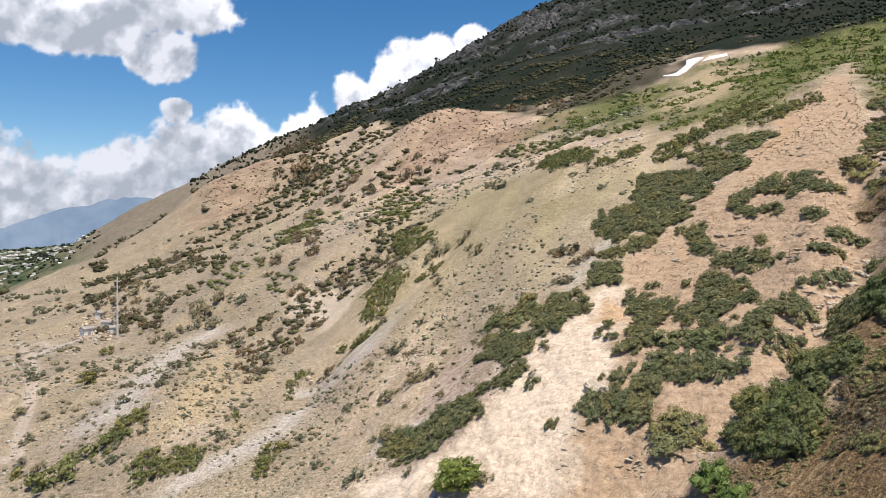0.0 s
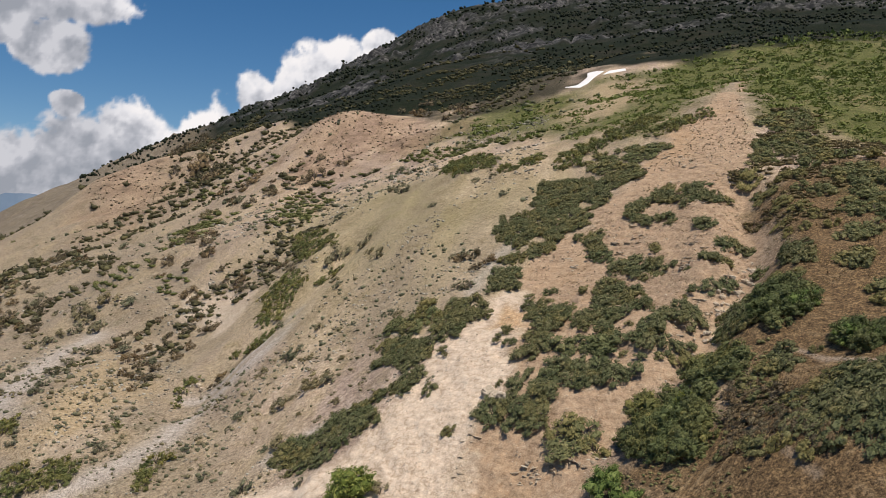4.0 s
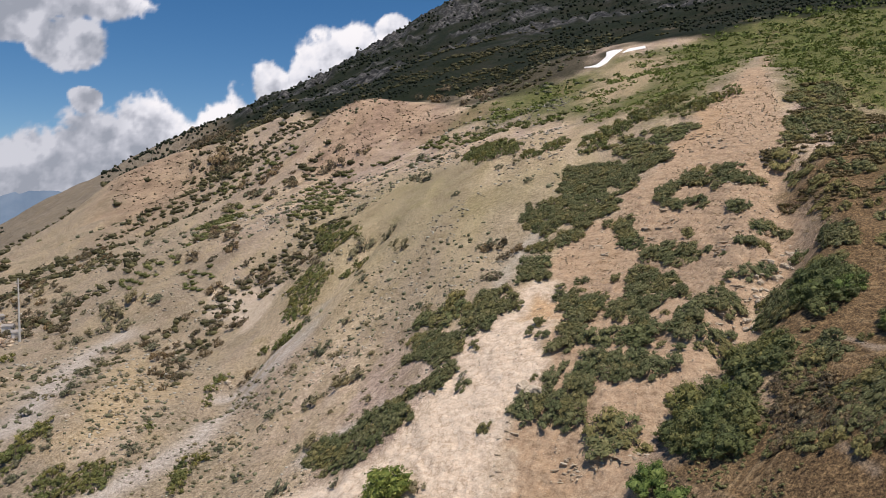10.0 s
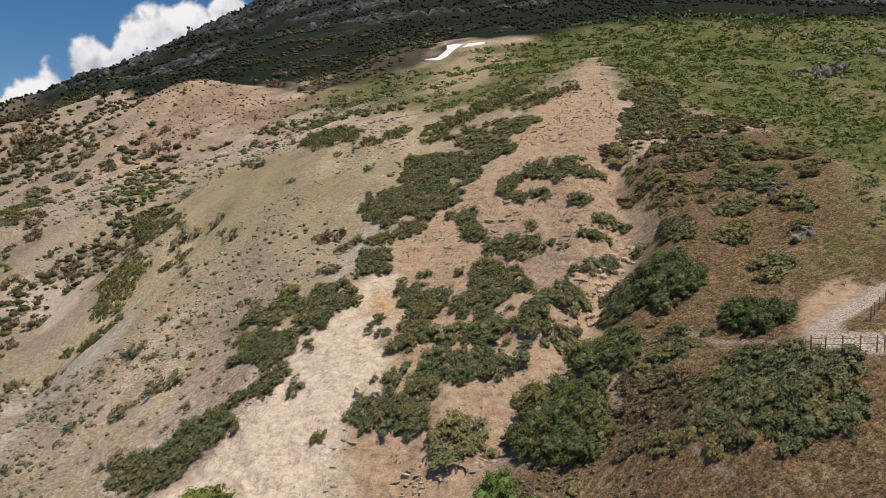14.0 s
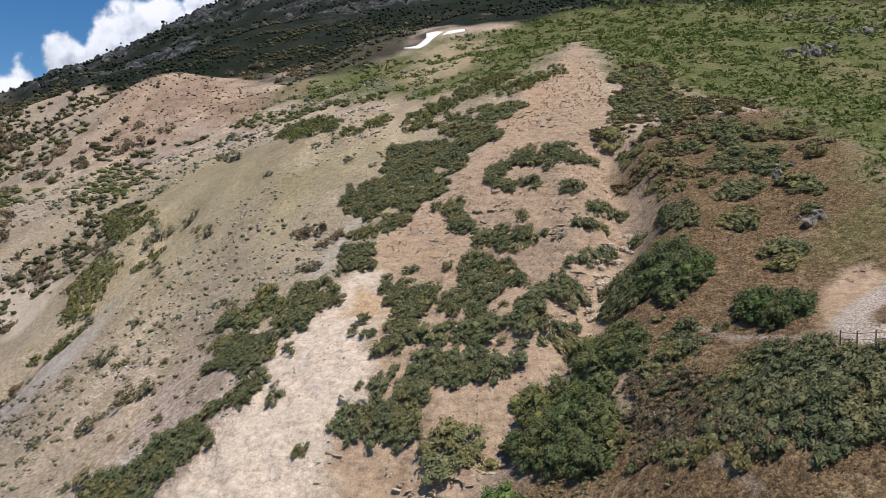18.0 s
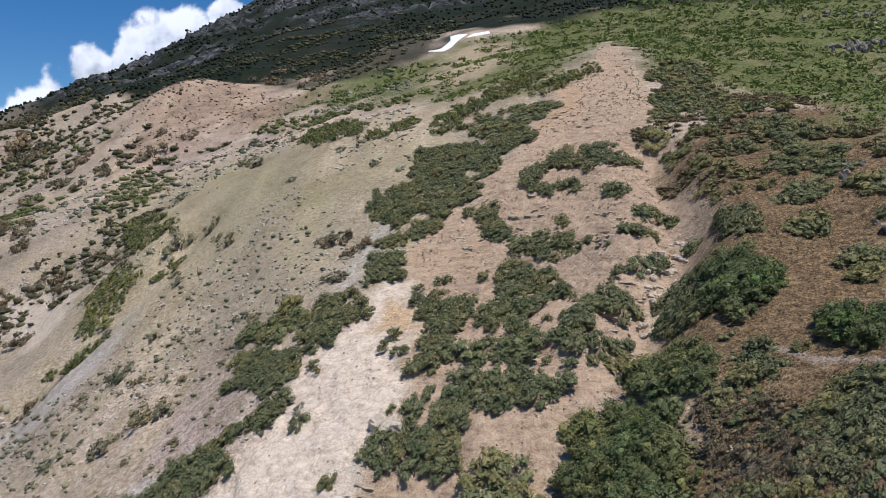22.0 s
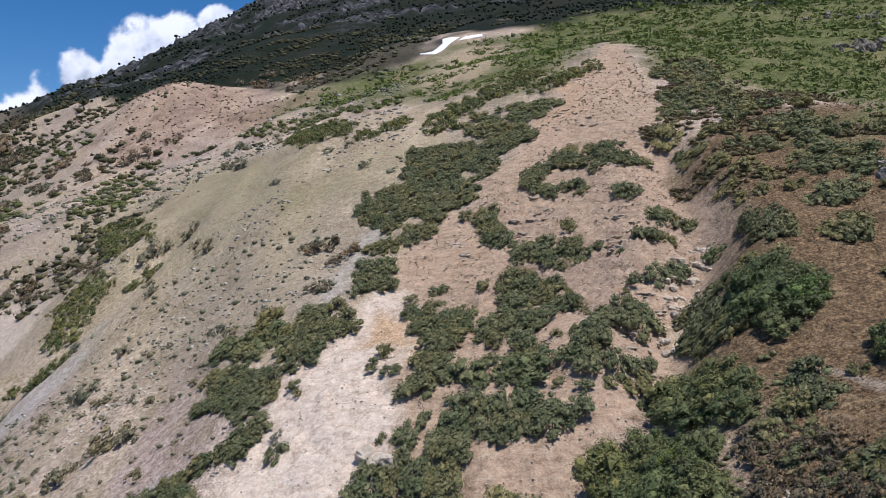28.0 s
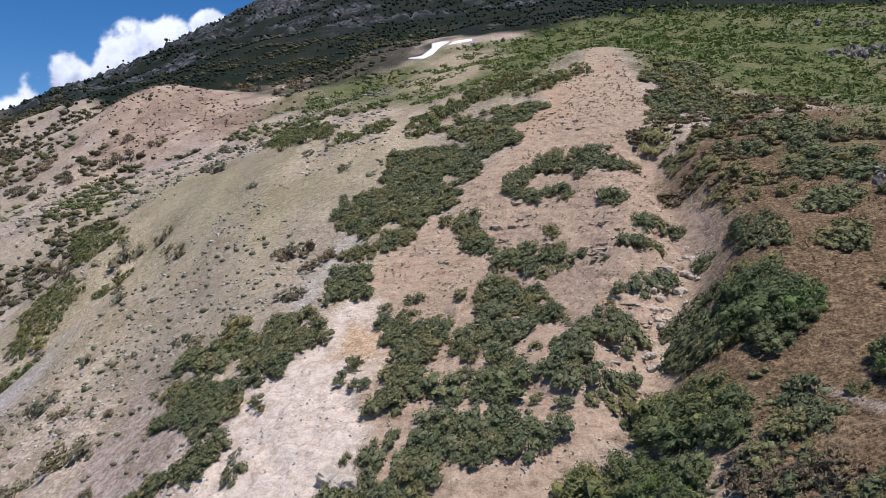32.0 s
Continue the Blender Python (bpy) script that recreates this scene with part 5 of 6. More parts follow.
def build_clouds():
    m, t, b = material("cumulus_cloud")
    em = t.nodes.new("ShaderNodeEmission")
    tr = t.nodes.new("ShaderNodeBsdfTransparent")
    mx = t.nodes.new("ShaderNodeMixShader")
    t.links.new(ramp(t, attribute(t, "light"), ((0.0, (0.30, 0.34, 0.41)), (0.35, (0.46, 0.50, 0.58)), (0.7, (0.72, 0.76, 0.84)), (1.0, (0.88, 0.90, 0.95)))), em.inputs[0])
    t.links.new(attribute(t, "cover"), mx.inputs[0])
    t.links.new(tr.outputs[0], mx.inputs[1])
    t.links.new(em.outputs[0], mx.inputs[2])
    t.links.new(mx.outputs[0], t.nodes["Material Output"].inputs["Surface"])
    build_cloud_sheet(m, np.arange(-72, 30, 0.11), np.arange(-1, 30, 0.11), "white cumulus clouds with grey bases in the sky", True)
    # scattered glowing cloud added in the unseen sky as fill light, open sunwards
    build_cloud_sheet(m, np.arange(30, 289, 1.5), np.arange(3, 34, 1.5), "unseen glowing clouds added round the horizon as fill light", False)


def build_cloud_sheet(m, azimuths, heights, label, banks):
    az, el = np.meshgrid(azimuths, heights)
    shape = az.shape
    az, el = az.ravel(), el.ravel()
    # each bank: bearing, base, half width, height
    field = np.full(az.shape, -1.0)
    for a0, base, half, high in CLOUD_BANKS:
        u, v = (az - a0) / half, (el - base) / high
        v = np.where(v < 0, (el - base) / 1.5, v)
        field = np.maximum(field, 1.0 - np.sqrt(u * u + v * v))
    if not banks:
        field = 0.25 * fbm(az / 30.0, el / 14.0, 3, 23)
    ca, ce = 0.86 * az + 0.5 * el, 0.86 * el - 0.5 * az
    puff = fbm(ca / 3.4, ce / 3.4, 6, 21, 0.55)
    billow = 1 - np.abs(fbm(ca / 1.8 + 4.3, ce / 1.8, 5, 44, 0.6)) * 2
    dens = field + 0.34 * puff + 0.16 * (billow - 0.5)
    density = np.clip((dens - 0.09) / 0.19, 0, 1)
    density = density * density * (3 - 2 * density)
    under = fbm((ca + 0.0) / 3.4, (ce + 0.8) / 3.4, 6, 21, 0.55)
    # Lit tops and shaded bases are painted into the cloud's own glow.
    light = np.clip(0.80 + 1.25 * (puff - under) + 0.22 * (billow - 0.55) + 0.3 * (0.4 - np.clip(dens, 0, 1)), 0, 1)
    base_dark = np.zeros(az.shape)
    for a0, base, half, high in CLOUD_BANKS:
        u = np.clip(1 - np.abs((az - a0) / half), 0, 1)
        base_dark = np.maximum(base_dark, u * np.exp(-(((el - base) / (0.35 * high)) ** 2)))
        # the high bank shows its shaded underside
        if base > 12 and a0 < -33:
            base_dark = np.maximum(base_dark, 1.35 * np.clip(2.2 * u, 0, 1) * np.clip((base + 5.0 - el) / 5.0, 0.35, 1))
    light = np.clip(light - 0.38 * base_dark, 0, 1)
    rad = 4820.0
    co = np.stack([rad * np.sin(np.radians(az)) * np.cos(np.radians(el)), rad * np.cos(np.radians(az)) * np.cos(np.radians(el)), rad * np.sin(np.radians(el))], 1)
    ny, nx = shape
    s = (np.arange(ny - 1)[:, None] * nx + np.arange(nx - 1)[None, :]).ravel()
    quads = np.stack([s, s + 1, s + nx + 1, s + nx], 1)
    d4 = density[quads].max(1)
    quads = quads[d4 > 0.002]
    used, inv = np.unique(quads, return_inverse=True)
    me = bpy.data.meshes.new("cloud_bank")
    me.from_pydata(co[used].tolist(), [], inv.reshape(-1, 4).tolist())
    me.update(calc_edges=True)
    me.attributes.new("cover", "FLOAT", "POINT").data.foreach_set("value", density[used].astype(np.float32))
    me.attributes.new("light", "FLOAT", "POINT").data.foreach_set("value", light[used].astype(np.float32))
    me.materials.append(m)
    ob = new("backdrop_clouds", me)
    return tagged(ob, label, "clouds", kind="structure")


CLOUD_BANKS = [(-50, 1.0, 5.0, 7.6), (-45, 1.2, 4.5, 5.6), (-40.5, 2.6, 4.2, 5.0), (-36, 2.9, 4.4, 5.4), (-32.3, 4.0, 4.0, 5.4), (-27, 5.2, 4.0, 5.0),
               (-24, 9.8, 1.8, 2.6), (-21, 10.5, 2.8, 4.2), (-18, 11.6, 2.8, 3.8), (-15.2, 14.2, 1.8, 1.3), (-57, 1.0, 7, 7),
               (-52, 13.0, 10, 13), (-43, 13.2, 7, 12), (-37.5, 15.0, 5.5, 8), (-37.5, 12.0, 3.0, 3.0), (-36.5, 9.1, 1.1, 0.5), (26, 15.5, 4, 2.5)]
build_clouds()


# ---- low growth and stones too many to count ----
def scatter_mesh(name, x, y, size, mat, squash, rough, sink, seed, label, category, leaves=0, core=1.0, blade=0.22):
    rng = np.random.default_rng(seed)
    n = len(x)
    z = ground_height(x, y)
    sc = size[:, None, None] * np.stack([rng.uniform(0.75, 1.25, n), rng.uniform(0.75, 1.25, n), rng.uniform(0.7, 1.2, n) * squash], 1)[:, None, :]
    co = ICO_V[None] * (1 + rough * rng.standard_normal((n, len(ICO_V), 1))) * sc * core
    co = co + np.stack([x, y, z + size * squash * (1 - sink)], 1)[:, None, :]
    faces = (ICO_F[None] + (np.arange(n) * len(ICO_V))[:, None, None]).reshape(-1, 3)
    verts = co.reshape(-1, 3)
    if leaves:
        d = rng.standard_normal((n, leaves, 3))
        d /= np.linalg.norm(d, axis=2, keepdims=True)
        d[..., 2] = np.abs(d[..., 2])
        c = np.stack([x, y, z + size * squash * (1 - sink)], 1)[:, None, :] + d * sc * rng.uniform(0.8, 1.35, (n, leaves, 1))
        u = rng.standard_normal((n, leaves, 3))
        v = rng.standard_normal((n, leaves, 3))
        k = size[:, None, None] * blade
        tri = np.stack([c - u * k, c + v * k, c + u * k], 2).reshape(-1, 3)
        lf = np.arange(len(tri)).reshape(-1, 3) + len(verts)
        verts, faces = np.concatenate([verts, tri]), np.concatenate([faces, lf])
    me = bpy.data.meshes.new(name)
    me.vertices.add(len(verts))
    me.vertices.foreach_set("co", verts.ravel())
    me.loops.add(faces.size)
    me.loops.foreach_set("vertex_index", faces.ravel().astype(np.int32))
    me.polygons.add(len(faces))
    me.polygons.foreach_set("loop_start", np.arange(0, faces.size, 3, dtype=np.int32))
    me.update(calc_edges=True)
    me.materials.append(mat)
    return tagged(new(name, me), label, category, kind="stuff")


def ledges(x, y, mat):
    """Broken slabs of bedrock that crop out along the slope's level lines."""
    rng = np.random.default_rng(31)
    n = len(x)
    e = 2.0
    gx = base_height(x + e, y) - base_height(x - e, y)
    gy = base_height(x, y + e) - base_height(x, y - e)
    turn = np.arctan2(gx, -gy) + rng.normal(0, 0.5, n)
    far = np.hypot(x, y)
    long, wide, high = far * rng.uniform(0.002, 0.010, n), far * rng.uniform(0.0015, 0.0045, n), far * rng.uniform(0.0006, 0.002, n)
    co = ICO_V[None] * (1 + 0.22 * rng.standard_normal((n, len(ICO_V), 1))) * np.stack([long, wide, high], 1)[:, None, :]
    c, s = np.cos(turn)[:, None], np.sin(turn)[:, None]
    z = ground_height(x, y)
    pts = np.stack([co[..., 0] * c - co[..., 1] * s + x[:, None], co[..., 0] * s + co[..., 1] * c + y[:, None], co[..., 2] + z[:, None] - 0.1], 2).reshape(-1, 3)
    faces = (ICO_F[None] + (np.arange(n) * len(ICO_V))[:, None, None]).reshape(-1, 3)
    me = bpy.data.meshes.new("rock_ledges")
    me.from_pydata(pts.tolist(), [], faces.tolist())
    me.update(calc_edges=True)
    me.materials.append(mat)
    tagged(new("rock_ledges", me), "broken tan bedrock ledges across the bare scar", "rock", kind="stuff")


def spots(seed, count, deg0, deg1, r0, r1):
    """Random spots, as many in the near as in the far of a sector."""
    rng = np.random.default_rng(seed)
    a, lr = np.radians(rng.uniform(deg0, deg1, count)), rng.uniform(math.log(r0), math.log(r1), count)
    return np.exp(lr) * np.sin(a), np.exp(lr) * np.cos(a)


def bare_ground(x, y):
    return np.maximum(inside(ZONES["scar"], x, y, 1.0), inside(ZONES["scarp"], x, y, 1.0))


SCRUB_LEAF = leaf_material("hillside_scrub", (0.044, 0.044, 0.023), (0.077, 0.077, 0.038), (0.13, 0.125, 0.06))
STUFF_LEAF = leaf_material("meadow_brush", (0.135, 0.165, 0.042), (0.18, 0.215, 0.058), (0.235, 0.262, 0.088))
# Woods leaves are darkened to carry the cloud shade over the mountain.
SHADED_WOODS_LEAF = leaf_material("mountain_woods", (0.008, 0.013, 0.007), (0.015, 0.023, 0.010), (0.028, 0.036, 0.016))
STRAW = leaf_material("dry_straw", (0.12, 0.085, 0.045), (0.22, 0.16, 0.085), (0.34, 0.26, 0.145))
SCAR_TUFT = leaf_material("pale_tufts", (0.25, 0.195, 0.125), (0.35, 0.275, 0.185), (0.45, 0.365, 0.25))
KNOLL = leaf_material("knoll_rubble", (0.11, 0.075, 0.05), (0.22, 0.155, 0.11), (0.38, 0.29, 0.215))
GRIT = leaf_material("loose_stone", (0.14, 0.12, 0.10), (0.33, 0.29, 0.25), (0.56, 0.52, 0.47))

x, y = spots(1, 26000, -20, 42, 85, 560)
w = np.maximum.reduce([inside(ZONES["meadow"], x, y, 5.0, 9.0, 14.0), inside(ZONES["greenband"], x, y, 5.0, 9.0, 14.0), inside(ZONES["backmeadow"], x, y, 3.0, 5.0)]) * (fbm(0.09 * x * 0.88 + 0.09 * y * 0.47, 0.04 * y * 0.88 - 0.04 * x * 0.47, 4, 61) > -0.42 + 0.46 * np.clip((10 - np.degrees(np.arctan2(x, y))) / 10.0, 0, 1))
k = w > 0.5
scatter_mesh("meadow_brush", x[k], y[k], np.hypot(x[k], y[k]) * (0.0014 + 0.0046 * np.random.default_rng(4).uniform(0, 1, k.sum()) ** 2.2), STUFF_LEAF, 0.3, 0.2, 0.5, 3,
             "low green brush covering the upper meadow", "brush", 12, 0.5, 0.29)

far_green = np.array(FAR_GREEN)
scatter_mesh("strip_brush", far_green[:, 0], far_green[:, 1], far_green[:, 2] * 0.3, LEAF["green"], 0.5, 0.2, 0.6, 28,
             "bright green brush strips along the far gullies", "brush", 60, 0.9, 0.12)

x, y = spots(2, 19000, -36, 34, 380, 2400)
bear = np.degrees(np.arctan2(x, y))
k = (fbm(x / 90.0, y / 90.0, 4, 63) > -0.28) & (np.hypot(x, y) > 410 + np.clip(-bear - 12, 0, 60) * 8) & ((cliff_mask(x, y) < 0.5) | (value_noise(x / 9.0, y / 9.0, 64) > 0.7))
scatter_mesh("mountain_woods", x[k], y[k], np.hypot(x[k], y[k]) * np.random.default_rng(5).uniform(0.0008, 0.0024, k.sum()), SHADED_WOODS_LEAF, 1.0, 0.15, 0.3, 6,
             "dark green far mountain woods, darkened further for cloud shade", "woods", 1)

# dark brush that gathers in lines down the hollows of the far slope
x, y = spots(14, 30000, -44, 6, 150, 620)
across, down = 0.55 * x - 0.83 * y, 0.83 * x + 0.55 * y
r, bear = np.hypot(x, y), np.degrees(np.arctan2(x, y))
w = fbm(across / 13.0, down / 60.0, 3, 101) + 0.3 * fbm(across / 5.0, down / 12.0, 2, 103) + 0.28 * np.clip((r - 300) / 200.0, 0, 1) - 0.9 * inside(ZONES["yellow"], x, y, 14.0) - 0.5 * inside(ZONES["knoll"], x, y, 6.0)
# Extra brush on the two shaded zones stands in for cloud shade.
w = w + 0.22 * inside(ZONES["shadeslope"], x, y, 6.0, 8.0) + 0.5 * inside(ZONES["shadewood"], x, y, 6.0, 8.0) + 0.3 * inside(ZONES["leftcrest"], x, y, 8.0, 8.0)
k = (w > 0.70) & (bare_ground(x, y) < 0.2) & (inside(ZONES["meadow"], x, y, 4.0) < 0.5)
scatter_mesh("hollow_brush", x[k], y[k], r[k] * np.random.default_rng(25).uniform(0.0013, 0.0036, k.sum()), SCRUB_LEAF, 0.6, 0.15, 0.5, 26,
             "dark olive brush gathered in the hollows of the slope", "brush", 9)

x, y = spots(3, 12000, -60, -2, 55, 330)
k = (bare_ground(x, y) < 0.3) & (fbm(x / 16.0, y / 16.0, 3, 65) > -0.05)
scatter_mesh("loose_stones", x[k], y[k], np.hypot(x[k], y[k]) * np.random.default_rng(7).uniform(0.0007, 0.0027, k.sum()), GRIT, 0.6, 0.14, 0.6, 8,
             "loose grey stones strewn on the dry slope", "stones")

x, y = spots(18, 2500, -60, -38, 200, 330)
k = inside(ZONES["rubble"], x, y, 2.0, 4.0) > 0.5
scatter_mesh("rubble_heap", x[k], y[k], np.random.default_rng(37).uniform(0.25, 0.9, k.sum()), GRIT, 0.7, 0.25, 0.5, 38,
             "grey rubble and boulders heaped behind the sheds", "stones")

x, y = spots(17, 9000, -44, -8, 250, 520)
k = np.maximum(inside(ZONES["knoll"], x, y, 3.0, 6.0), inside(ZONES["redcliff"], x, y, 3.0, 6.0)) > 0.5
scatter_mesh("knoll_stones", x[k], y[k], np.hypot(x[k], y[k]) * np.random.default_rng(35).uniform(0.0006, 0.0018, k.sum()), KNOLL, 0.6, 0.2, 0.5, 36,
             "reddish brown rubble on the bare knolls", "stones")

x, y = spots(4, 4500, -18, 24, 55, 190)
k = bare_ground(x, y) > 0.6
scatter_mesh("scree_stones", x[k], y[k], np.hypot(x[k], y[k]) * np.random.default_rng(9).uniform(0.0005, 0.0016, k.sum()), PALE_ROCK, 0.6, 0.16, 0.6, 10,
             "pale broken scree stones on the bare scar", "stones")

x, y = spots(12, 3000, -14, 22, 62, 150)
k = (inside(ZONES["scar"], x, y, 1.0) > 0.7) & (fbm(x / 10.0, y / 10.0, 3, 89) > 0.2)
LEDGE = leaf_material("ledge_rock", (0.34, 0.255, 0.195), (0.46, 0.355, 0.28), (0.58, 0.48, 0.40))
ledges(x[k], y[k], LEDGE)

x, y = spots(15, 9000, -14, 22, 80, 190)
k = (inside(ZONES["scar"], x, y, 1.0) > 0.6) & (fbm(x / 8.0, y / 8.0, 3, 105) > -0.15)
scatter_mesh("bare_slope_tufts", x[k], y[k], np.hypot(x[k], y[k]) * np.random.default_rng(29).uniform(0.0007, 0.002, k.sum()), SCAR_TUFT, 0.6, 0.2, 0.6, 30,
             "sparse low straw tufts on the bare slope", "grass", 4, 0.7)

x, y = spots(5, 23000, 6, 52, 34, 150)
k = (inside(ZONES["dry"], x, y, 2.0, 3.0) > 0.4) & (line_mask(LINES["road"], x, y, 2.2) < 0.1) & (fbm(x / 4.0, y / 4.0, 2, 67) > -0.05)
scatter_mesh("dry_grass_tufts", x[k], y[k], np.hypot(x[k], y[k]) * np.random.default_rng(11).uniform(0.0013, 0.0034, k.sum()), STRAW, 0.6, 0.25, 0.75, 12,
             "dry straw coloured grass tufts on the spur", "grass", 5, 0.35)

x, y = spots(6, 8500, -62, 0, 60, 420)
k = (bare_ground(x, y) < 0.2) & (fbm(x / 30.0, y / 30.0, 3, 69) > 0.15)
scatter_mesh("slope_scrub", x[k], y[k], np.hypot(x[k], y[k]) * (0.0007 + 0.0034 * np.random.default_rng(13).uniform(0, 1, k.sum()) ** 2.5), LEAF["small"], 0.7, 0.15, 0.55, 14,
             "tiny grey green scrub dotting the dry slope", "scrub", 6)

x, y = spots(16, 1500, -50, -4, 72, 230)
k = (bare_ground(x, y) < 0.1) & (fbm(x / 14.0, y / 14.0, 2, 109) > 0.0) & (inside(ZONES["yellow"], x, y, 8.0) < 0.5)
scatter_mesh("slope_bushes", x[k], y[k], np.hypot(x[k], y[k]) * np.random.default_rng(33).uniform(0.0018, 0.0052, k.sum()), LEAF["small"], 0.75, 0.2, 0.5, 34,
             "small grey green bushes strewn over the dry slope", "bushes", 60, 0.7, 0.1)

x, y = spots(7, 9000, -56, -12, 90, 700)
erode = np.maximum.reduce([inside(ZONES[n], x, y, 2.0, 6.0) for n in ("erodeone", "erodetwo", "erodethree", "erodefour", "erodefive", "erodesix")])
k = (erode * 0.68 + fbm(x / 24.0, y / 24.0, 3, 73) + 0.35 * fbm(x / 8.0, y / 8.0, 2, 74) > 0.60) & (inside(ZONES["yellow"], x, y, 8.0) < 0.4) & (np.hypot(x, y) + 70 * fbm(x / 30.0, y / 30.0, 3, 107) > 165 - 60 * erode)
scatter_mesh("hillside_shrubs", x[k], y[k], np.hypot(x[k], y[k]) * np.random.default_rng(15).uniform(0.0020, 0.0062, k.sum()), SCRUB_LEAF, 0.6, 0.15, 0.5, 16,
             "dark olive shrubs dotted over the eroded hillside", "shrubs", 14)

x, y = spots(8, 9500, 8, 34, 75, 260)
k = (inside(ZONES["spur"], x, y, 3.0, 6.0) > 0.4) & (fbm(x / 11.0, y / 5.0, 3, 75) > 0.02)
scatter_mesh("spur_brush", x[k], y[k], np.hypot(x[k], y[k]) * np.random.default_rng(17).uniform(0.002, 0.0058, k.sum()), leaf_material("russet_brush", (0.11, 0.082, 0.04), (0.175, 0.13, 0.066), (0.25, 0.19, 0.10)), 0.45, 0.15, 0.5, 18,
             "olive brown low brush matting the spur", "brush", 24)

x, y = spots(9, 8500, 4, 44, 36, 120)
k = (inside(ZONES["lowbrush"], x, y, 1.0, 2.0) > 0.4) & (fbm(x / 4.0, y / 4.0, 3, 77) > -0.3)
scatter_mesh("gully_brush", x[k], y[k], np.hypot(x[k], y[k]) * np.random.default_rng(19).uniform(0.002, 0.006, k.sum()), LEAF["upper"], 0.55, 0.15, 0.6, 20,
             "olive brown dry brush tangled along the gully side", "brush", 40, 0.8, 0.1)

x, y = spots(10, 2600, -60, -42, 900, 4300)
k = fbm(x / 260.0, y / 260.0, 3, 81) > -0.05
scatter_mesh("valley_trees", x[k], y[k], np.hypot(x[k], y[k]) * np.random.default_rng(21).uniform(0.001, 0.0026, k.sum()), SHADED_WOODS_LEAF, 0.7, 0.15, 0.4, 22,
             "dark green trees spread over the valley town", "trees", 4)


def valley_town():
    rng = np.random.default_rng(23)
    x, y = spots(11, 700, -60, -42.5, 1000, 4200)
    k = fbm(x / 300.0, y / 300.0, 2, 87) > 0.0
    x, y = x[k], y[k]
    z = ground_height(x, y)
    verts, faces = [], []
    for a, b, c in zip(x, y, z):
        far = math.hypot(a, b)
        w, d, h, turn = far * rng.uniform(0.0016, 0.0034), far * 0.0016, far * rng.uniform(0.0008, 0.0014), rng.uniform(0, 3.1)
        s = len(verts)
        for px, py, pz in ((-w, -d, -1), (w, -d, -1), (w, d, -1), (-w, d, -1), (-w, -d, h), (w, -d, h), (w, d, h), (-w, d, h), (-w, 0, h * 1.5), (w, 0, h * 1.5)):
            verts.append((a + px * math.cos(turn) - py * math.sin(turn), b + px * math.sin(turn) + py * math.cos(turn), c + pz))
        faces += [[s + q for q in f] for f in ((0, 1, 5, 4), (1, 2, 6, 9, 5), (2, 3, 7, 6), (3, 0, 4, 8, 7), (4, 5, 9, 8), (6, 7, 8, 9))]
    ob = new("town_houses", mesh_of("town_houses", verts, faces, TOWN, False))
    tagged(ob, "pale houses and roofs scattered in the far valley", "houses", kind="stuff")


TOWN = plain("pale_house_walls", (0.4, 0.38, 0.36), (0.72, 0.7, 0.68), 0.02, 0.8, 0)
valley_town()


# ---- rocks that stand out ----
def rock_mesh(name, seed, mat, sharp=0.28):
    rng = np.random.default_rng(seed)
    b = bmesh.new()
    bmesh.ops.create_icosphere(b, subdivisions=3, radius=1.0)
    planes = [(Vector(rng.standard_normal(3)).normalized(), rng.uniform(0.42, 0.8)) for _ in range(14)]
    for v in b.verts:
        for n, d in planes:
            over = v.co.dot(n) - d
            if over > 0:
                v.co -= n * over
        v.co += v.co.normalized() * sharp * (0.5 * noise.noise(v.co * 2.5 + Vector((seed, 0, 0))) + 0.35 * noise.noise(v.co * 6.0))
    me = bpy.data.meshes.new(name)
    b.to_mesh(me)
    b.free()
    me.materials.append(mat)
    return me


rock_rng = np.random.default_rng(21)
GREY_ROCKS = [rock_mesh("rock", n, ROCK) for n in range(3)]
PALE_ROCKS = [rock_mesh("rock", 10 + n, PALE_ROCK) for n in range(3)]


def add_rock(meshes, x, y, size, label, group, tall=0.8):
    z = float(ground_height(np.array([x]), np.array([y]))[0])
    ob = new("rock", meshes[rock_rng.integers(3)])
    ob.matrix_world = Matrix.Translation((x, y, z + size * tall * 0.2)) @ Matrix.Rotation(rock_rng.uniform(0, 6.28), 4, "Z") @ Matrix.Diagonal((size, size * rock_rng.uniform(0.6, 1), size * tall, 1))
    tagged(ob, label, "rock", group)


for x, y in LINES["outcrop"]:
    for n in range(6):
        add_rock(GREY_ROCKS, x + rock_rng.uniform(-3.2, 3.2), y + rock_rng.uniform(-3, 3), rock_rng.uniform(0.6, 1.7), "craggy grey rock outcrop in the green meadow", "meadow outcrop", rock_rng.uniform(0.8, 1.5))
for x, y in LINES["crag"]:
    for n in range(5):
        add_rock(GREY_ROCKS, x + rock_rng.uniform(-8, 8), y + rock_rng.uniform(-8, 8), rock_rng.uniform(0.8, 2.2), "dark grey craggy cliff rock above the meadow", "upper crags", rock_rng.uniform(0.7, 1.3))
for x, y in LINES["spurrock"]:
    for n in range(2):
        add_rock(GREY_ROCKS, x + rock_rng.uniform(-1, 1), y + rock_rng.uniform(-1, 1), rock_rng.uniform(0.5, 1.1), "light grey rock standing on the dry spur", "spur rocks", 1.0)
for x, y in LINES["boulders"]:
    add_rock(PALE_ROCKS, x, y, rock_rng.uniform(0.9, 1.4), "weathered pale boulder beside the oak thicket", "thicket boulders", 0.9)
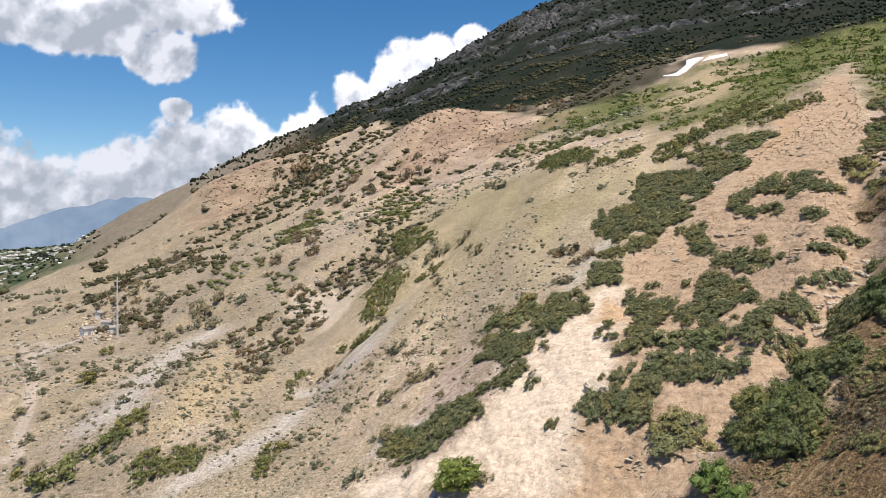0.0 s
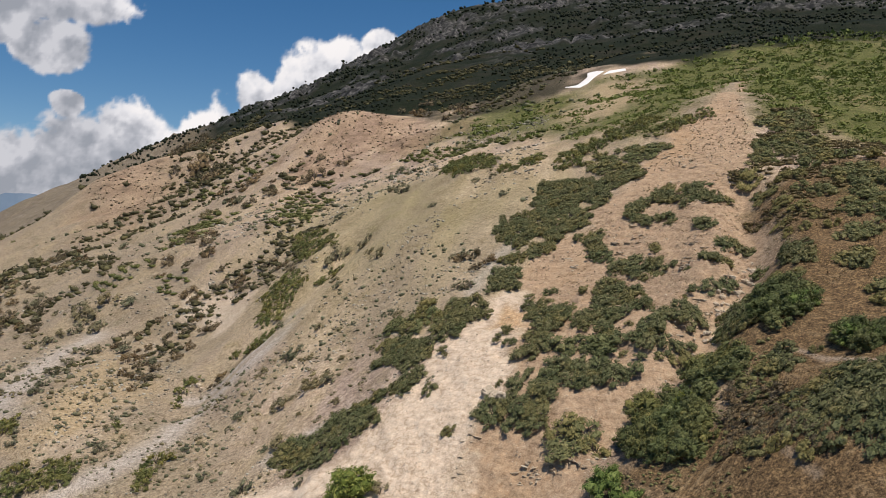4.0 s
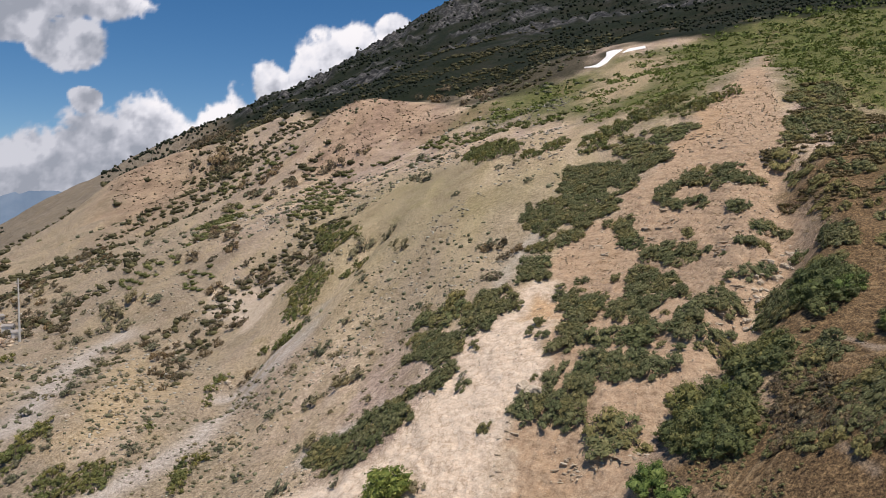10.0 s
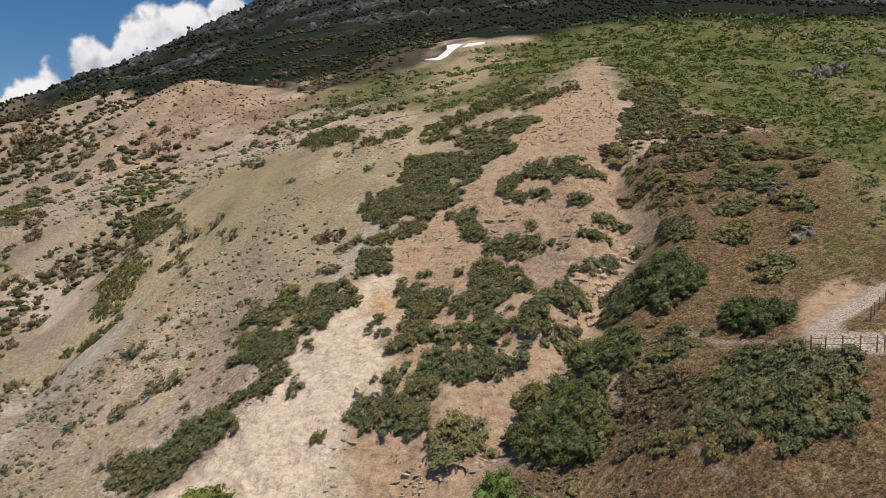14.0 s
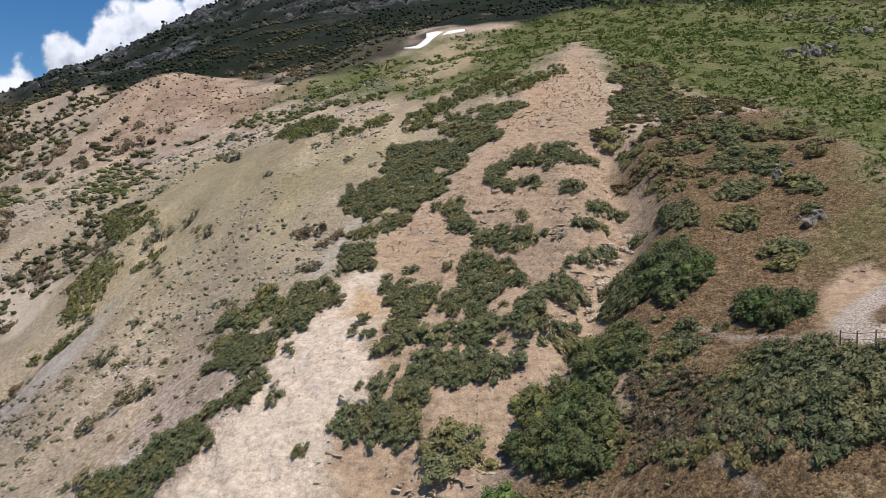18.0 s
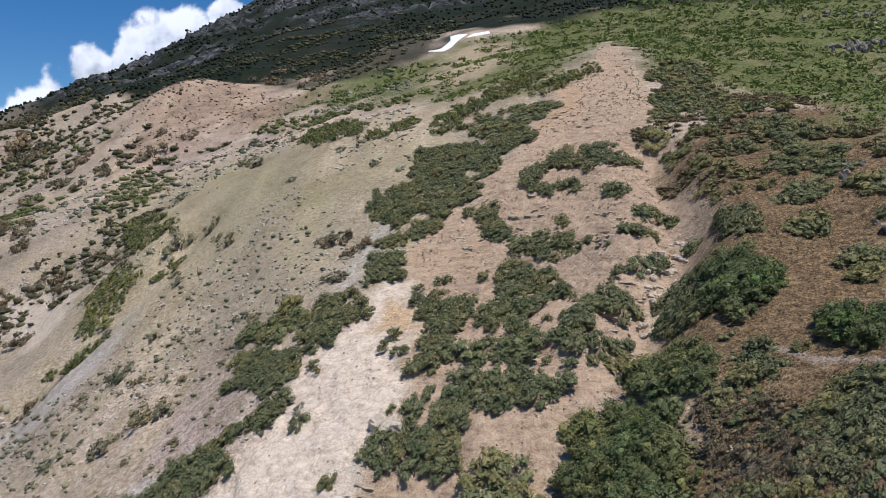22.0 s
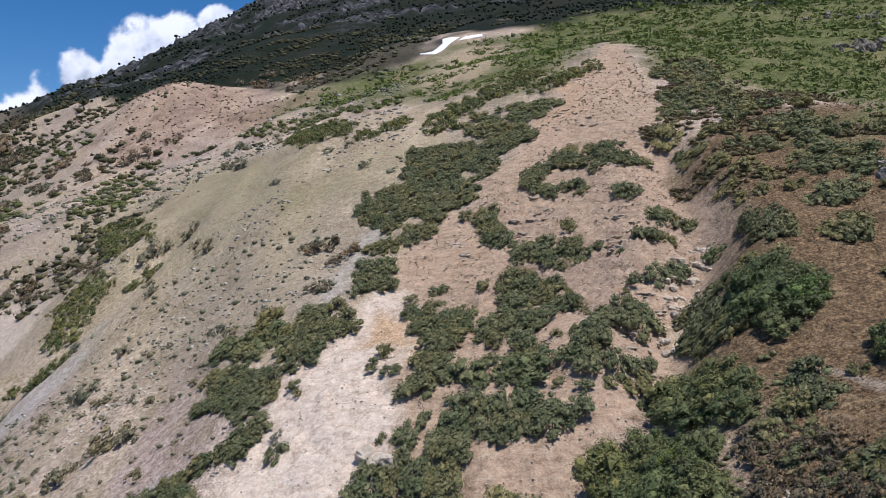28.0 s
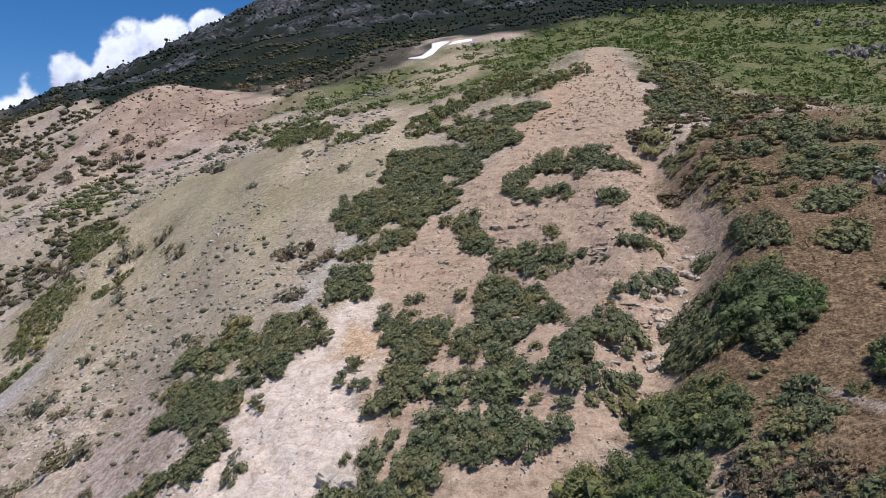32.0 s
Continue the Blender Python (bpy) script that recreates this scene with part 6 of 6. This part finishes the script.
for x, y in LINES["whiterock"]:
    add_rock(PALE_ROCKS, x, y, 0.28, "small whitish rock among dry brush", "brush rocks", 1.0)
for x, y in LINES["creek"]:
    for n in range(8):
        add_rock(PALE_ROCKS, x + rock_rng.uniform(-0.7, 0.7), y + rock_rng.uniform(-2.2, 2.2), rock_rng.uniform(0.2, 0.6), "whitish rock in the dry stream bed", "stream bed rocks", 0.7)
for x, y in LINES["gullyrocks"]:
    for n in range(3):
        add_rock(PALE_ROCKS, x + rock_rng.uniform(-2, 2), y + rock_rng.uniform(-2, 2), rock_rng.uniform(0.35, 0.8), "pale rock exposed on the eroded slope", "slope rocks", 0.8)


# ---- fences by the dirt road ----
def post_mesh(name, height, half):
    b = bmesh.new()
    bmesh.ops.create_cone(b, cap_ends=True, segments=8, radius1=half, radius2=half * 0.85, depth=height)
    for v in b.verts:
        v.co.z += height / 2 - 0.25
        if v.co.z > height / 2:
            v.co.x += 0.02
    me = bpy.data.meshes.new(name)
    b.to_mesh(me)
    b.free()
    me.materials.append(WOOD)
    return me


POST = post_mesh("post", 1.45, 0.06)


def rail_mesh(a, b, radius):
    d = b - a
    q = d.to_track_quat("Z", "Y").to_matrix().to_4x4()
    bm = bmesh.new()
    bmesh.ops.create_cone(bm, cap_ends=True, segments=6, radius1=radius, radius2=radius, depth=d.length)
    bm.transform(Matrix.Translation((a + b) / 2) @ q)
    me = bpy.data.meshes.new("rail")
    bm.to_mesh(me)
    bm.free()
    me.materials.append(WOOD)
    return me


def add_fence(pts, label):
    x, y = np.array(pts).T
    z = ground_height(x, y)
    base = new("fence")
    base.location = (x[0], y[0], z[0])
    tagged(base, label, "fence")
    for px, py, pz in zip(x, y, z):
        part("post", POST, base).location = (px - x[0], py - y[0], pz - z[0])
    for i in range(len(x) - 1):
        for h in (0.55, 1.0):
            a = Vector((x[i] - x[0], y[i] - y[0], z[i] - z[0] + h))
            b = Vector((x[i + 1] - x[0], y[i + 1] - y[0], z[i + 1] - z[0] + h))
            part("rail", rail_mesh(a, b, 0.025), base)


add_fence(LINES["fence"], "weathered post and rail fence along dirt road")
add_fence(LINES["bank_fence"], "dark wooden post fence on the road bank")


# ---- pole and sheds at the foot of the slope ----
def add_pole(x, y):
    z = float(ground_height(np.array([x]), np.array([y]))[0])
    base = new("utility_pole")
    base.location = (x, y, z)
    tagged(base, "tall slender pale grey steel utility pole", "utility pole")
    b = bmesh.new()
    bmesh.ops.create_cone(b, cap_ends=True, segments=12, radius1=0.34, radius2=0.16, depth=18)
    bmesh.ops.translate(b, verts=b.verts, vec=(0, 0, 8.6))
    me = bpy.data.meshes.new("shaft")
    b.to_mesh(me)
    b.free()
    me.materials.append(STEEL)
    part("shaft", me, base)
    for h in (16.2, 14.6):
        b = bmesh.new()
        bmesh.ops.create_cube(b, size=1.0)
        bmesh.ops.scale(b, verts=b.verts, vec=(2.0, 0.16, 0.18))
        bmesh.ops.bevel(b, geom=b.edges[:], offset=0.03, segments=1)
        bmesh.ops.translate(b, verts=b.verts, vec=(0, 0, h))
        me = bpy.data.meshes.new("crossarm")
        b.to_mesh(me)
        b.free()
        me.materials.append(STEEL)
        part("crossarm", me, base)


STEEL = plain("galvanised_steel", (0.42, 0.42, 0.42), (0.6, 0.6, 0.58), 1.0, 0.5, 0)
WHITE = plain("white_siding", (0.62, 0.60, 0.56), (0.78, 0.77, 0.74), 0.8, 0.8, 0.1)
ROOF = plain("grey_roofing", (0.22, 0.21, 0.2), (0.36, 0.34, 0.32), 1.2)
add_pole(*LINES["pole"][0])


def add_shed(x, y, wide, deep, high, turn):
    z = float(ground_height(np.array([x]), np.array([y]))[0])
    base = new("shed")
    base.matrix_world = pose(x, y, z - 0.6, 0, 0, turn)
    tagged(base, "small white utility shed at the foot of slope", "shed", "sheds by the pole")
    b = bmesh.new()
    bmesh.ops.create_cube(b, size=1.0)
    bmesh.ops.scale(b, verts=b.verts, vec=(wide, deep, high + 1.2))
    bmesh.ops.translate(b, verts=b.verts, vec=(0, 0, (high + 1.2) / 2))
    me = bpy.data.meshes.new("wall")
    b.to_mesh(me)
    b.free()
    me.materials.append(WHITE)
    part("wall", me, base)
    w, d, e = wide / 2 + 0.3, deep / 2 + 0.3, high + 1.2
    roof = [(-w, -d, e), (w, -d, e), (w, d, e), (-w, d, e), (-w, 0, e + 0.7), (w, 0, e + 0.7), (-w, -d, e + 0.02), (w, -d, e + 0.02)]
    part("roof", mesh_of("roof", roof, [[0, 1, 5, 4], [2, 3, 4, 5], [0, 4, 3], [1, 2, 5], [0, 3, 2, 1]], ROOF, False), base)
    part("door", mesh_of("door", [(-0.5, -deep / 2 - 0.03, 0.6), (0.5, -deep / 2 - 0.03, 0.6), (0.5, -deep / 2 - 0.03, 2.1), (-0.5, -deep / 2 - 0.03, 2.1)], [[0, 1, 2, 3]], ROOF, False), base)


for n, (x, y) in enumerate(LINES["sheds"]):
    add_shed(x, y, (3.0, 2.4, 3.4, 2.2)[n], (2.4, 2.0, 2.6, 1.9)[n], (1.7, 1.5, 1.8, 1.5)[n], 20 + 25 * n)
